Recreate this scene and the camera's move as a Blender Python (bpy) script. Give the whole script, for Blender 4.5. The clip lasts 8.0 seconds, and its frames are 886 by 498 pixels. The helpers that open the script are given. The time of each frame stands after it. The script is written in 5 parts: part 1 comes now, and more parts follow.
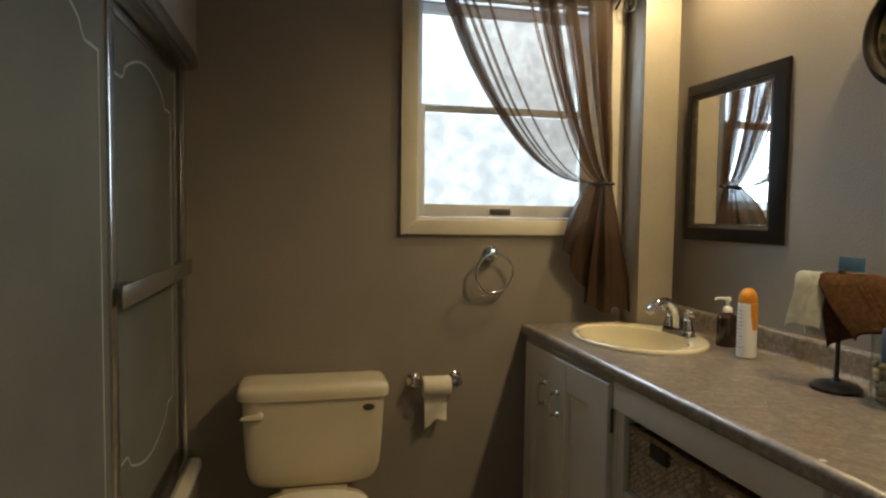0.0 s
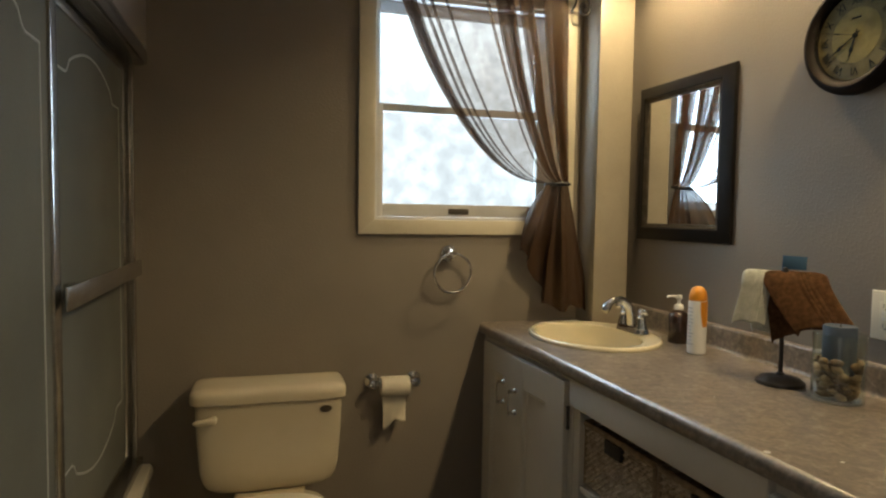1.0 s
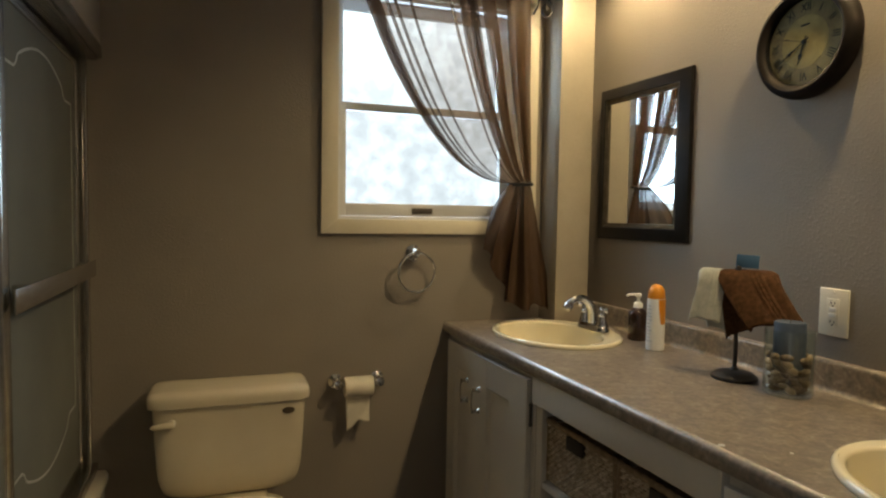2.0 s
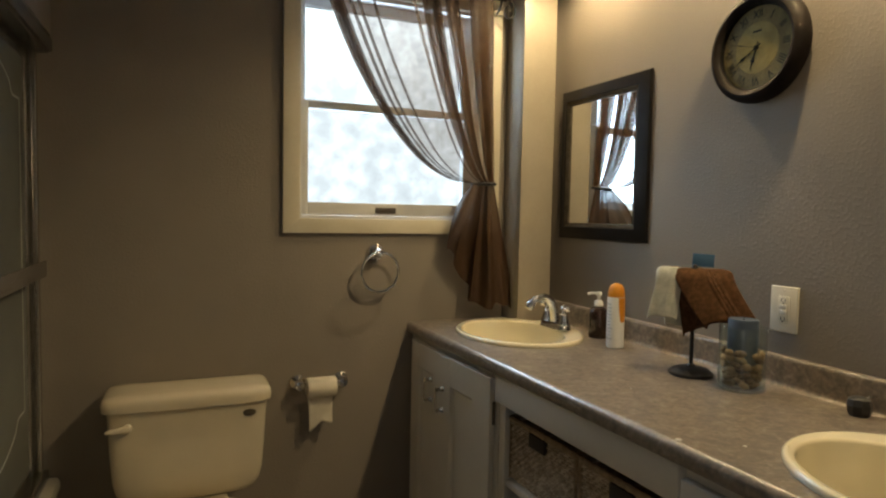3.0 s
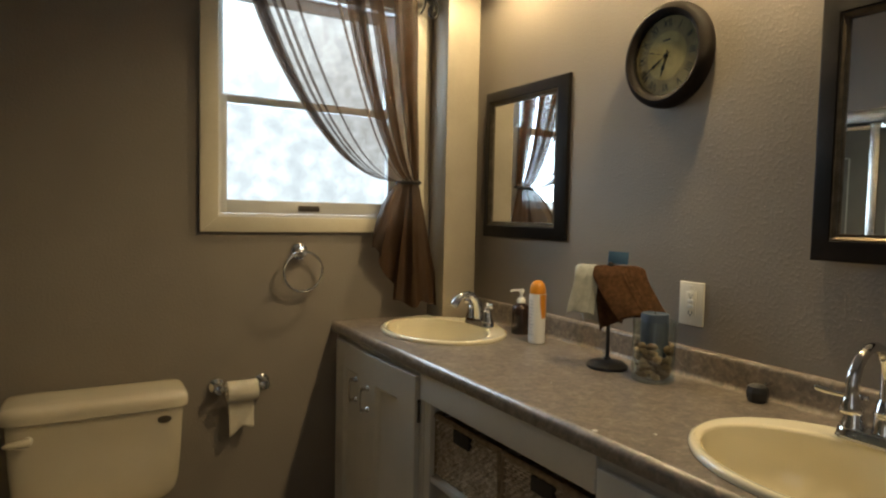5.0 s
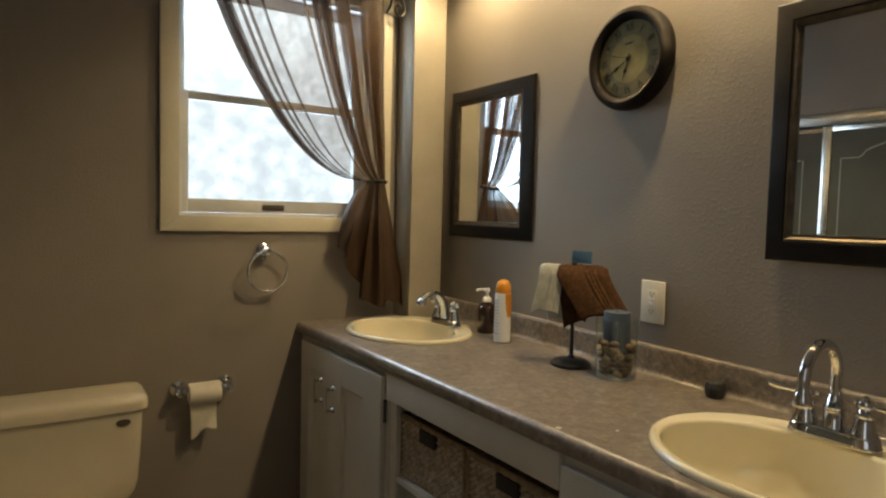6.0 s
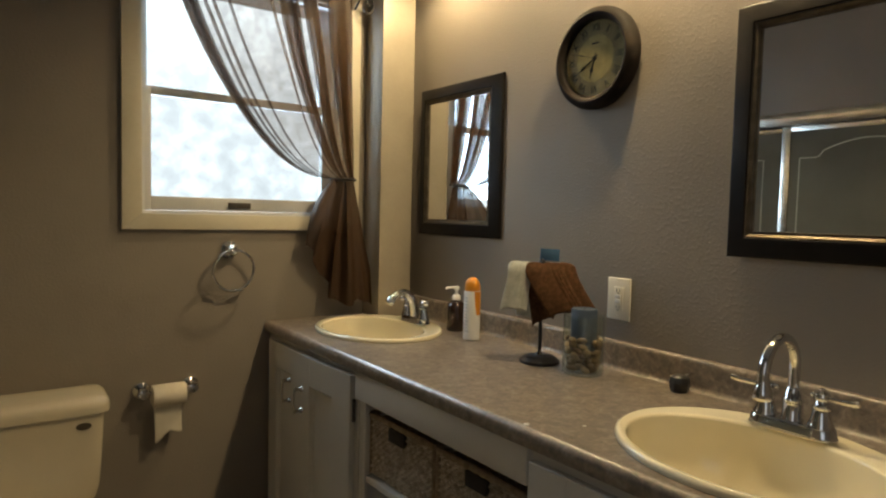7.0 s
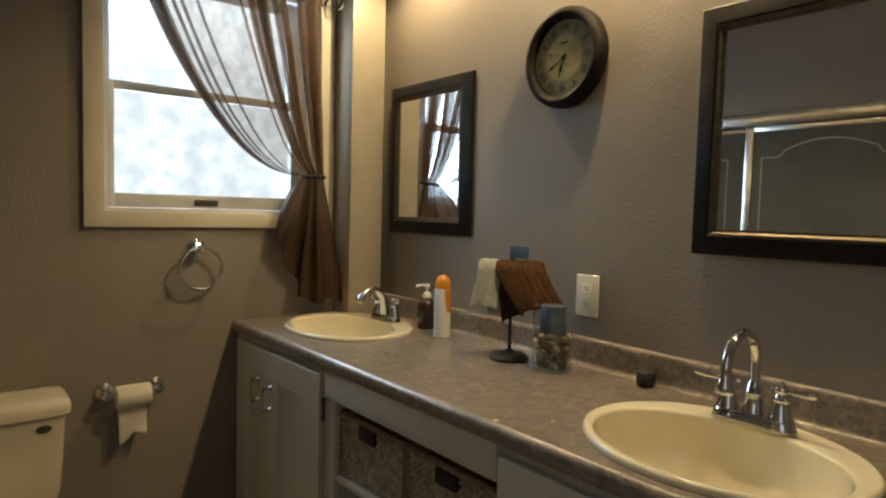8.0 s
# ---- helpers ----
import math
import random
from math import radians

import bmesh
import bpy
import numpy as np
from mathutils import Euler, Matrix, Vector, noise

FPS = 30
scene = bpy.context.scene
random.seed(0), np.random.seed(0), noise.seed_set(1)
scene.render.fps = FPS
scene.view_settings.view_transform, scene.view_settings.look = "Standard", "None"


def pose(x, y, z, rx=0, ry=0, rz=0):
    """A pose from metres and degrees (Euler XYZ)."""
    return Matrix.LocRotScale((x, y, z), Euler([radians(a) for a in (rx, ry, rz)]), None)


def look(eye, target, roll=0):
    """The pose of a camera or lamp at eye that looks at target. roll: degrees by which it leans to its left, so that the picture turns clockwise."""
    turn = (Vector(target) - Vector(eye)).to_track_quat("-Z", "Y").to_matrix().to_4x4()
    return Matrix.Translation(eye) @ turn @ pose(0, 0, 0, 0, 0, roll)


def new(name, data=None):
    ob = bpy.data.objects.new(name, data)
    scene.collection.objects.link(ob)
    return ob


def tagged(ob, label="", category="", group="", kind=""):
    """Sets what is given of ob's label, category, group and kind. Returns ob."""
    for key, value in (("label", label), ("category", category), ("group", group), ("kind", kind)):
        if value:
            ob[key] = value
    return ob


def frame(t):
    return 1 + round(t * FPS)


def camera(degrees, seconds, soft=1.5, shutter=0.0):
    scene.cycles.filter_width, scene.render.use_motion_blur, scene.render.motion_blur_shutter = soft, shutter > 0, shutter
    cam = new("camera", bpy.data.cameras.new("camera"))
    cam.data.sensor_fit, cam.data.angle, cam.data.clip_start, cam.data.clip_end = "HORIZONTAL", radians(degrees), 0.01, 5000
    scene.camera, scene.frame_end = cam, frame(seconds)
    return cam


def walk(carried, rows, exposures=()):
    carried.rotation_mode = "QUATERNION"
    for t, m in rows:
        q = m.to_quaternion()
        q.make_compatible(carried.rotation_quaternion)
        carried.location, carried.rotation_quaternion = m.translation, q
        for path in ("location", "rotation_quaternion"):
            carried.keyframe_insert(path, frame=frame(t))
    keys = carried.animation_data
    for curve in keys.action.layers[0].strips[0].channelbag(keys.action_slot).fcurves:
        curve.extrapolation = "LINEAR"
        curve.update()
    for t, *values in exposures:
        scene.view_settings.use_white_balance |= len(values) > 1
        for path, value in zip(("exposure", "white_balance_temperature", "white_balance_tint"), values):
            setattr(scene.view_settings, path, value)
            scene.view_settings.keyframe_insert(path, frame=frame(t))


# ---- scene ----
cam = camera(71.5, 8.0, soft=2.2)
PATH = [
    (0, (-1.424, -2.251, 1.297), (-0.992, -0.301, 1.186), 0.8),
    (0.5, (-1.426, -2.248, 1.299), (-0.925, -0.315, 1.186), 0.9),
    (1, (-1.418, -2.251, 1.297), (-0.86, -0.334, 1.187), 0.9),
    (1.5, (-1.416, -2.253, 1.298), (-0.803, -0.352, 1.187), 0.9),
    (3, (-1.415, -2.255, 1.298), (-0.638, -0.415, 1.188), 1.1),
    (3.5, (-1.412, -2.257, 1.302), (-0.581, -0.442, 1.189), 1.1),
    (4, (-1.41, -2.259, 1.299), (-0.526, -0.469, 1.189), 1.2),
    (4.5, (-1.41, -2.259, 1.3), (-0.472, -0.496, 1.189), 1.2),
    (6, (-1.408, -2.263, 1.303), (-0.327, -0.584, 1.19), 1.4),
    (6.5, (-1.406, -2.264, 1.301), (-0.285, -0.611, 1.188), 1.4),
    (7, (-1.403, -2.264, 1.301), (-0.243, -0.639, 1.186), 1.4),
    (7.5, (-1.4, -2.266, 1.301), (-0.204, -0.668, 1.184), 1.4),
    (8, (-1.4, -2.267, 1.3), (-0.166, -0.697, 1.181), 1.5),
]
walk(cam, [(t, look(eye, target, roll)) for t, eye, target, roll in PATH])

# ---------------- light ----------------
world = bpy.data.worlds.new("world")
scene.world = world
world.use_nodes = True
wn = world.node_tree
sky = wn.nodes.new("ShaderNodeTexSky")
sky.sky_type, sky.sun_disc = "NISHITA", False
sky.sun_elevation, sky.sun_rotation = radians(50), radians(180)
wn.links.new(sky.outputs[0], wn.nodes["Background"].inputs[0])
wn.nodes["Background"].inputs[1].default_value = 0.06
sun = new("sun", bpy.data.lights.new("sun", "SUN"))
sun.data.energy, sun.data.angle, sun.data.color = 0.8, radians(15), (1, 0.97, 0.92)
sun.matrix_world = look((0, -20, 24), (0, 0, 0))
LAMP_POWER = (25.0, 36.0, 18.5)
LAMP_COLOR = (1.0, 0.765, 0.42)
DAY_GLOW = 1.0
SKY_RISE = 3.5
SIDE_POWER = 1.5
WINDOW_POWER = 15.0


# ---------------- materials ----------------
def base_mat(name):
    m = bpy.data.materials.new(name)
    m.use_nodes = True
    return m, m.node_tree, m.node_tree.nodes["Principled BSDF"]


def surf(name, c1, c2, scale=6.0, rough=0.5, metal=0.0, bump=0.0, bscale=120.0, fine=0.0, rough2=None, detail=4.0,
         stretch=(1, 1, 1), coat=0.0, dist=0.002, spec=0.5):
    """Two colours mixed by noise, a finer noise on top, and a fine relief."""
    m, t, p = base_mat(name)
    n, l = t.nodes, t.links
    co = n.new("ShaderNodeTexCoord")
    mp = n.new("ShaderNodeMapping")
    mp.inputs["Scale"].default_value = stretch
    l.new(co.outputs["Object"], mp.inputs[0])
    a = n.new("ShaderNodeTexNoise")
    a.inputs["Scale"].default_value, a.inputs["Detail"].default_value = scale, detail
    l.new(mp.outputs[0], a.inputs["Vector"])
    r = n.new("ShaderNodeValToRGB")
    r.color_ramp.elements[0].color, r.color_ramp.elements[1].color = (*c1, 1), (*c2, 1)
    r.color_ramp.elements[0].position, r.color_ramp.elements[1].position = 0.32, 0.68
    l.new(a.outputs["Fac"], r.inputs[0])
    out = r.outputs[0]
    b = n.new("ShaderNodeTexNoise")
    b.inputs["Scale"].default_value, b.inputs["Detail"].default_value = bscale, 3.0
    l.new(mp.outputs[0], b.inputs["Vector"])
    if fine:
        mx = n.new("ShaderNodeMix")
        mx.data_type, mx.blend_type = "RGBA", "OVERLAY"
        mx.inputs["Factor"].default_value = fine
        l.new(out, mx.inputs["A"])
        l.new(b.outputs["Fac"], mx.inputs["B"])
        out = mx.outputs["Result"]
    l.new(out, p.inputs["Base Color"])
    rr = n.new("ShaderNodeMapRange")
    rr.inputs["To Min"].default_value, rr.inputs["To Max"].default_value = rough, rough2 if rough2 is not None else rough * 1.15
    l.new(a.outputs["Fac"], rr.inputs[0])
    l.new(rr.outputs[0], p.inputs["Roughness"])
    p.inputs["Metallic"].default_value = metal
    p.inputs["Specular IOR Level"].default_value = spec
    if coat:
        p.inputs["Coat Weight"].default_value, p.inputs["Coat Roughness"].default_value = coat, 0.08
    if bump:
        bn = n.new("ShaderNodeBump")
        bn.inputs["Strength"].default_value, bn.inputs["Distance"].default_value = bump, dist
        l.new(b.outputs["Fac"], bn.inputs["Height"])
        l.new(bn.outputs[0], p.inputs["Normal"])
    return m


def clear_mat(name, tint=(1, 1, 1), gloss=0.08):
    """Clear glass: lets light through and mirrors a little, more at grazing angles."""
    m, t, p = base_mat(name)
    n, l = t.nodes, t.links
    tr, gl, mx, lw = n.new("ShaderNodeBsdfTransparent"), n.new("ShaderNodeBsdfGlossy"), n.new("ShaderNodeMixShader"), n.new("ShaderNodeLayerWeight")
    pw, fr = n.new("ShaderNodeMath"), n.new("ShaderNodeMath")
    pw.operation, pw.inputs[1].default_value = "POWER", 4.0
    fr.operation, fr.inputs[1].default_value, fr.inputs[2].default_value = "MULTIPLY_ADD", 0.75, gloss * 0.4
    l.new(lw.outputs["Facing"], pw.inputs[0])
    l.new(pw.outputs[0], fr.inputs[0])
    tr.inputs[0].default_value = (*tint, 1)
    gl.inputs["Roughness"].default_value = 0.02
    l.new(fr.outputs[0], mx.inputs[0])
    l.new(tr.outputs[0], mx.inputs[1])
    l.new(gl.outputs[0], mx.inputs[2])
    l.new(mx.outputs[0], n["Material Output"].inputs[0])
    n.remove(p)
    return m


def sheer_mat(name, color, cover):
    """Thin woven voile: part of the light passes straight through, part is scattered by the threads."""
    m, t, p = base_mat(name)
    n, l = t.nodes, t.links
    tr, df, tl = n.new("ShaderNodeBsdfTransparent"), n.new("ShaderNodeBsdfDiffuse"), n.new("ShaderNodeBsdfTranslucent")
    m1, m2 = n.new("ShaderNodeMixShader"), n.new("ShaderNodeMixShader")
    co, ns, mr = n.new("ShaderNodeTexCoord"), n.new("ShaderNodeTexNoise"), n.new("ShaderNodeMapRange")
    ns.inputs["Scale"].default_value = 45.0
    l.new(co.outputs["Object"], ns.inputs["Vector"])
    mr.inputs["To Min"].default_value, mr.inputs["To Max"].default_value = cover - 0.1, min(cover + 0.1, 1.0)
    l.new(ns.outputs["Fac"], mr.inputs[0])
    df.inputs[0].default_value = tl.inputs[0].default_value = (*color, 1)
    m1.inputs[0].default_value = 0.35
    l.new(df.outputs[0], m1.inputs[1])
    l.new(tl.outputs[0], m1.inputs[2])
    l.new(mr.outputs[0], m2.inputs[0])
    l.new(tr.outputs[0], m2.inputs[1])
    sh, m3 = n.new("ShaderNodeBsdfGlossy"), n.new("ShaderNodeMixShader")
    sh.inputs["Roughness"].default_value, m3.inputs[0].default_value = 0.38, 0.02
    l.new(m1.outputs[0], m3.inputs[1])
    l.new(sh.outputs[0], m3.inputs[2])
    l.new(m3.outputs[0], m2.inputs[2])
    l.new(m2.outputs[0], n["Material Output"].inputs[0])
    n.remove(p)
    return m


def wall_mat(name, c1, c2):
    """Rolled paint over an orange-peel texture: soft large mottling, low rounded lumps."""
    m, t, p = base_mat(name)
    n, l = t.nodes, t.links
    co = n.new("ShaderNodeTexCoord")
    a, b, c = (n.new("ShaderNodeTexNoise") for _ in range(3))
    a.inputs["Scale"].default_value, b.inputs["Scale"].default_value, c.inputs["Scale"].default_value = 2.2, 120.0, 260.0
    b.inputs["Detail"].default_value, c.inputs["Detail"].default_value = 2.0, 3.0
    for q in (a, b, c):
        l.new(co.outputs["Object"], q.inputs["Vector"])
    r = n.new("ShaderNodeValToRGB")
    r.color_ramp.elements[0].color, r.color_ramp.elements[1].color = (*c1, 1), (*c2, 1)
    r.color_ramp.elements[0].position, r.color_ramp.elements[1].position = 0.35, 0.65
    l.new(a.outputs["Fac"], r.inputs[0])
    l.new(r.outputs[0], p.inputs["Base Color"])
    lump = n.new("ShaderNodeMapRange")
    lump.interpolation_type = "SMOOTHSTEP"
    lump.inputs["From Min"].default_value, lump.inputs["From Max"].default_value = 0.45, 0.66
    l.new(b.outputs["Fac"], lump.inputs[0])
    add = n.new("ShaderNodeMath")
    add.operation = "MULTIPLY_ADD"
    add.inputs[1].default_value = 0.25
    l.new(c.outputs["Fac"], add.inputs[0])
    l.new(lump.outputs[0], add.inputs[2])
    bn = n.new("ShaderNodeBump")
    bn.inputs["Strength"].default_value, bn.inputs["Distance"].default_value = 0.33, 0.0008
    l.new(add.outputs[0], bn.inputs["Height"])
    l.new(bn.outputs[0], p.inputs["Normal"])
    p.inputs["Roughness"].default_value = 0.48
    p.inputs["Specular IOR Level"].default_value = 0.35
    return m


def counter_mat(name, coat, coat_rough):
    """Laminate printed like mottled grey-brown stone."""
    m, t, p = base_mat(name)
    n, l = t.nodes, t.links
    co = n.new("ShaderNodeTexCoord")
    a, b, c = (n.new("ShaderNodeTexNoise") for _ in range(3))
    for q, s, d in ((a, 40.0, 6.0), (b, 130.0, 4.0), (c, 7.0, 3.0)):
        q.inputs["Scale"].default_value, q.inputs["Detail"].default_value = s, d
        l.new(co.outputs["Object"], q.inputs["Vector"])
    a.inputs["Distortion"].default_value = 0.8
    r = n.new("ShaderNodeValToRGB")
    e = r.color_ramp.elements
    e[0].position, e[0].color = 0.30, (0.112, 0.092, 0.073, 1)
    e[1].position, e[1].color = 0.72, (0.300, 0.260, 0.217, 1)
    for pos, col in ((0.44, (0.165, 0.139, 0.115, 1)), (0.55, (0.212, 0.170, 0.133, 1)), (0.62, (0.238, 0.202, 0.166, 1))):
        k = e.new(pos)
        k.color = col
    l.new(a.outputs["Fac"], r.inputs[0])
    mx = n.new("ShaderNodeMix")
    mx.data_type, mx.blend_type = "RGBA", "OVERLAY"
    mx.inputs["Factor"].default_value = 0.50
    l.new(r.outputs[0], mx.inputs["A"])
    l.new(b.outputs["Fac"], mx.inputs["B"])
    l.new(mx.outputs["Result"], p.inputs["Base Color"])
    rr = n.new("ShaderNodeMapRange")
    p.inputs["Coat Weight"].default_value, p.inputs["Coat Roughness"].default_value = coat, coat_rough
    rr.inputs["To Min"].default_value, rr.inputs["To Max"].default_value = 0.24, 0.38
    l.new(c.outputs["Fac"], rr.inputs[0])
    l.new(rr.outputs[0], p.inputs["Roughness"])
    bn = n.new("ShaderNodeBump")
    bn.inputs["Strength"].default_value, bn.inputs["Distance"].default_value = 0.12, 0.0006
    l.new(b.outputs["Fac"], bn.inputs["Height"])
    l.new(bn.outputs[0], p.inputs["Normal"])
    return m


def glow_mat():
    """Overcast sky and pale trees far outside, out of focus."""
    m, t, p = base_mat("outdoors")
    n, l = t.nodes, t.links
    co, a, b = n.new("ShaderNodeTexCoord"), n.new("ShaderNodeTexNoise"), n.new("ShaderNodeTexNoise")
    a.inputs["Scale"].default_value, a.inputs["Detail"].default_value = 1.1, 4.0
    b.inputs["Scale"].default_value, b.inputs["Detail"].default_value = 5.0, 3.0
    for q in (a, b):
        l.new(co.outputs["Object"], q.inputs["Vector"])
    s = n.new("ShaderNodeMath")
    s.operation = "MULTIPLY_ADD"
    s.inputs[1].default_value = 0.60
    l.new(a.outputs["Fac"], s.inputs[0])
    l.new(b.outputs["Fac"], s.inputs[2])
    r = n.new("ShaderNodeValToRGB")
    e = r.color_ramp.elements
    e[0].position, e[0].color = 0.50, (0.80, 0.86, 0.93, 1)
    e[1].position, e[1].color = 0.95, (1.25, 1.34, 1.45, 1)
    k = e.new(0.70)
    k.color = (0.92, 0.98, 1.05, 1)
    l.new(s.outputs[0], r.inputs[0])
    em = n.new("ShaderNodeEmission")
    sep, up = n.new("ShaderNodeSeparateXYZ"), n.new("ShaderNodeMapRange")
    l.new(co.outputs["Object"], sep.inputs[0])
    up.interpolation_type = "SMOOTHSTEP"
    up.inputs["From Min"].default_value, up.inputs["From Max"].default_value = 2.2, 6.0
    up.inputs["To Min"].default_value, up.inputs["To Max"].default_value = DAY_GLOW, DAY_GLOW * SKY_RISE
    l.new(sep.outputs["Z"], up.inputs[0])
    l.new(up.outputs[0], em.inputs["Strength"])
    l.new(r.outputs[0], em.inputs[0])
    l.new(em.outputs[0], n["Material Output"].inputs[0])
    n.remove(p)
    return m


WALL = wall_mat("wall_paint", (0.250, 0.217, 0.184), (0.278, 0.242, 0.206))
CEIL = wall_mat("ceiling_paint", (0.50, 0.475, 0.43), (0.56, 0.53, 0.48))
# corner boards only: one even tone, darker than the window trim
CASING = surf("corner_casing_tone", (0.33, 0.29, 0.225), (0.38, 0.335, 0.265), 5, 0.38, bump=0.08, bscale=90, fine=0.06)
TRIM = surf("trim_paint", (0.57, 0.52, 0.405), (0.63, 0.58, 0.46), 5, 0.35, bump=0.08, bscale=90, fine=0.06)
CABINET = surf("cabinet_paint", (0.60, 0.565, 0.50), (0.66, 0.625, 0.555), 4, 0.38, bump=0.15, bscale=140, fine=0.06)
SASH = surf("sash_vinyl", (0.62, 0.62, 0.61), (0.70, 0.70, 0.69), 7, 0.4, bump=0.05)
LAMINATE = counter_mat("laminate", 0.12, 0.28)
EDGE = counter_mat("laminate_polished_edge", 0.75, 0.34)
PORCELAIN = surf("bone_porcelain", (0.78, 0.705, 0.51), (0.82, 0.75, 0.555), 3, 0.10, coat=0.5, spec=0.6)
TANKWARE = surf("toilet_porcelain", (0.63, 0.55, 0.40), (0.68, 0.60, 0.445), 3, 0.16, coat=0.3, fine=0.03, bscale=30)
PLASTIC = surf("ivory_plastic", (0.75, 0.70, 0.58), (0.80, 0.75, 0.63), 8, 0.32)
CHROME = surf("chrome", (0.66, 0.66, 0.66), (0.76, 0.76, 0.75), 20, 0.05, metal=1.0, rough2=0.10)
STEEL = surf("brushed_aluminium", (0.52, 0.50, 0.46), (0.64, 0.62, 0.58), 14, 0.24, metal=1.0, fine=0.15, stretch=(1, 1, 6), bscale=200)
# flat dark tone for the jamb's inner side and the door hinges
DARK_JAMB_HINGE = surf("dark_jamb_hinge", (0.06, 0.055, 0.045), (0.09, 0.082, 0.07), 20, 0.5)
PEWTER = surf("champagne_bead", (0.085, 0.070, 0.050), (0.14, 0.118, 0.088), 40, 0.42, metal=1.0)
ESPRESSO = surf("espresso_frame", (0.006, 0.005, 0.0045), (0.012, 0.0095, 0.008), 12, 0.34, spec=0.2, bump=0.1, bscale=60, stretch=(1, 1, 1), fine=0.2)
IRON = surf("dark_iron", (0.012, 0.011, 0.011), (0.025, 0.022, 0.02), 30, 0.32, bump=0.15, bscale=200)
BRONZE = surf("dark_bronze", (0.008, 0.006, 0.005), (0.015, 0.011, 0.009), 18, 0.6, fine=0.2, spec=0.10)
MIRROR = surf("mirror_silver", (0.90, 0.91, 0.90), (0.92, 0.93, 0.92), 2, 0.0, metal=1.0, rough2=0.0)
PANE = clear_mat("window_glass", (0.95, 0.98, 0.97), 0.012)
JARGLASS = clear_mat("jar_glass", (0.93, 0.96, 0.95), 0.16)
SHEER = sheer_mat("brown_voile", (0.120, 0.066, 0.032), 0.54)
# gathered tail: the same voile in a darker, nearly opaque tone
SHEER_LOW = sheer_mat("brown_voile_gathered_dark", (0.074, 0.041, 0.022), 0.985)
FROST = surf("obscure_glass", (0.098, 0.098, 0.083), (0.142, 0.143, 0.122), 2.2, 0.55, bump=0.3, bscale=260, rough2=0.7, dist=0.001, fine=0.1, spec=0.07)
ETCH = surf("etched_line", (0.27, 0.275, 0.25), (0.32, 0.325, 0.295), 10, 0.6)
TUBMAT = surf("tub_enamel", (0.72, 0.68, 0.58), (0.78, 0.74, 0.64), 3, 0.18)
FLOORMAT = surf("vinyl_floor", (0.17, 0.145, 0.115), (0.25, 0.215, 0.175), 9, 0.4, fine=0.3, bscale=60)
SEAGRASS = surf("seagrass_weave", (0.32, 0.24, 0.15), (0.62, 0.52, 0.38), 60, 0.7, bump=0.5, bscale=320, fine=0.35)
RIMWOOD = surf("basket_rim", (0.20, 0.135, 0.075), (0.36, 0.27, 0.17), 40, 0.65, bump=0.4, bscale=220, fine=0.3)
SLOT_SHADE = surf("slot_shade", (0.018, 0.013, 0.010), (0.03, 0.022, 0.017), 30, 0.6)
TOWEL_BROWN = surf("brown_terry", (0.050, 0.025, 0.012), (0.095, 0.047, 0.023), 90, 0.95, bump=0.9, bscale=520, fine=0.35, spec=0.1)
TOWEL_WHITE = surf("grey_white_terry", (0.38, 0.395, 0.365), (0.50, 0.51, 0.47), 50, 0.95, bump=0.9, bscale=520, fine=0.25, spec=0.1)
TOWEL_GREEN = surf("sage_terry", (0.16, 0.18, 0.14), (0.27, 0.29, 0.23), 40, 0.95, bump=0.9, bscale=450, fine=0.3, spec=0.1)
BLUE_TAG = surf("blue_card", (0.028, 0.085, 0.175), (0.04, 0.11, 0.215), 9, 0.55)
CANDLE = surf("slate_blue_wax", (0.048, 0.070, 0.108), (0.066, 0.095, 0.142), 12, 0.5, fine=0.1)
WICK = surf("wick", (0.03, 0.03, 0.03), (0.06, 0.05, 0.04), 30, 0.9)
SOAP = surf("dark_soap_bottle", (0.022, 0.010, 0.006), (0.035, 0.016, 0.010), 10, 0.14, coat=0.4)
PUMP = surf("white_pump", (0.74, 0.73, 0.70), (0.80, 0.79, 0.76), 10, 0.3)
CANWHITE = surf("can_white", (0.72, 0.73, 0.74), (0.80, 0.80, 0.80), 6, 0.28)
CANORANGE = surf("can_orange", (0.62, 0.235, 0.016), (0.70, 0.285, 0.024), 9, 0.3)
CANPRINT = surf("can_print", (0.42, 0.44, 0.48), (0.52, 0.54, 0.58), 30, 0.5)
RUBBER = surf("black_rubber", (0.016, 0.016, 0.016), (0.035, 0.033, 0.03), 60, 0.42, bump=0.3, bscale=150)
PAPER = surf("tissue", (0.68, 0.62, 0.50), (0.74, 0.68, 0.56), 20, 0.95, bump=0.4, bscale=220, spec=0.1)
DIAL = surf("aged_dial", (0.38, 0.27, 0.09), (0.52, 0.375, 0.145), 16, 0.45, fine=0.2, bscale=60)
DIALRING = surf("aged_dial_ring", (0.22, 0.155, 0.066), (0.35, 0.255, 0.115), 18, 0.5, fine=0.25, bscale=70)
INK = surf("black_ink", (0.012, 0.010, 0.008), (0.022, 0.018, 0.014), 30, 0.5)
LATCHMAT = surf("brown_latch", (0.05, 0.042, 0.036), (0.08, 0.068, 0.058), 20, 0.4)
OPAL = surf("opal_shade", (0.74, 0.72, 0.68), (0.80, 0.78, 0.74), 5, 0.3)
BADGE = surf("badge_metal", (0.11, 0.09, 0.06), (0.16, 0.13, 0.09), 40, 0.35, metal=0.6)
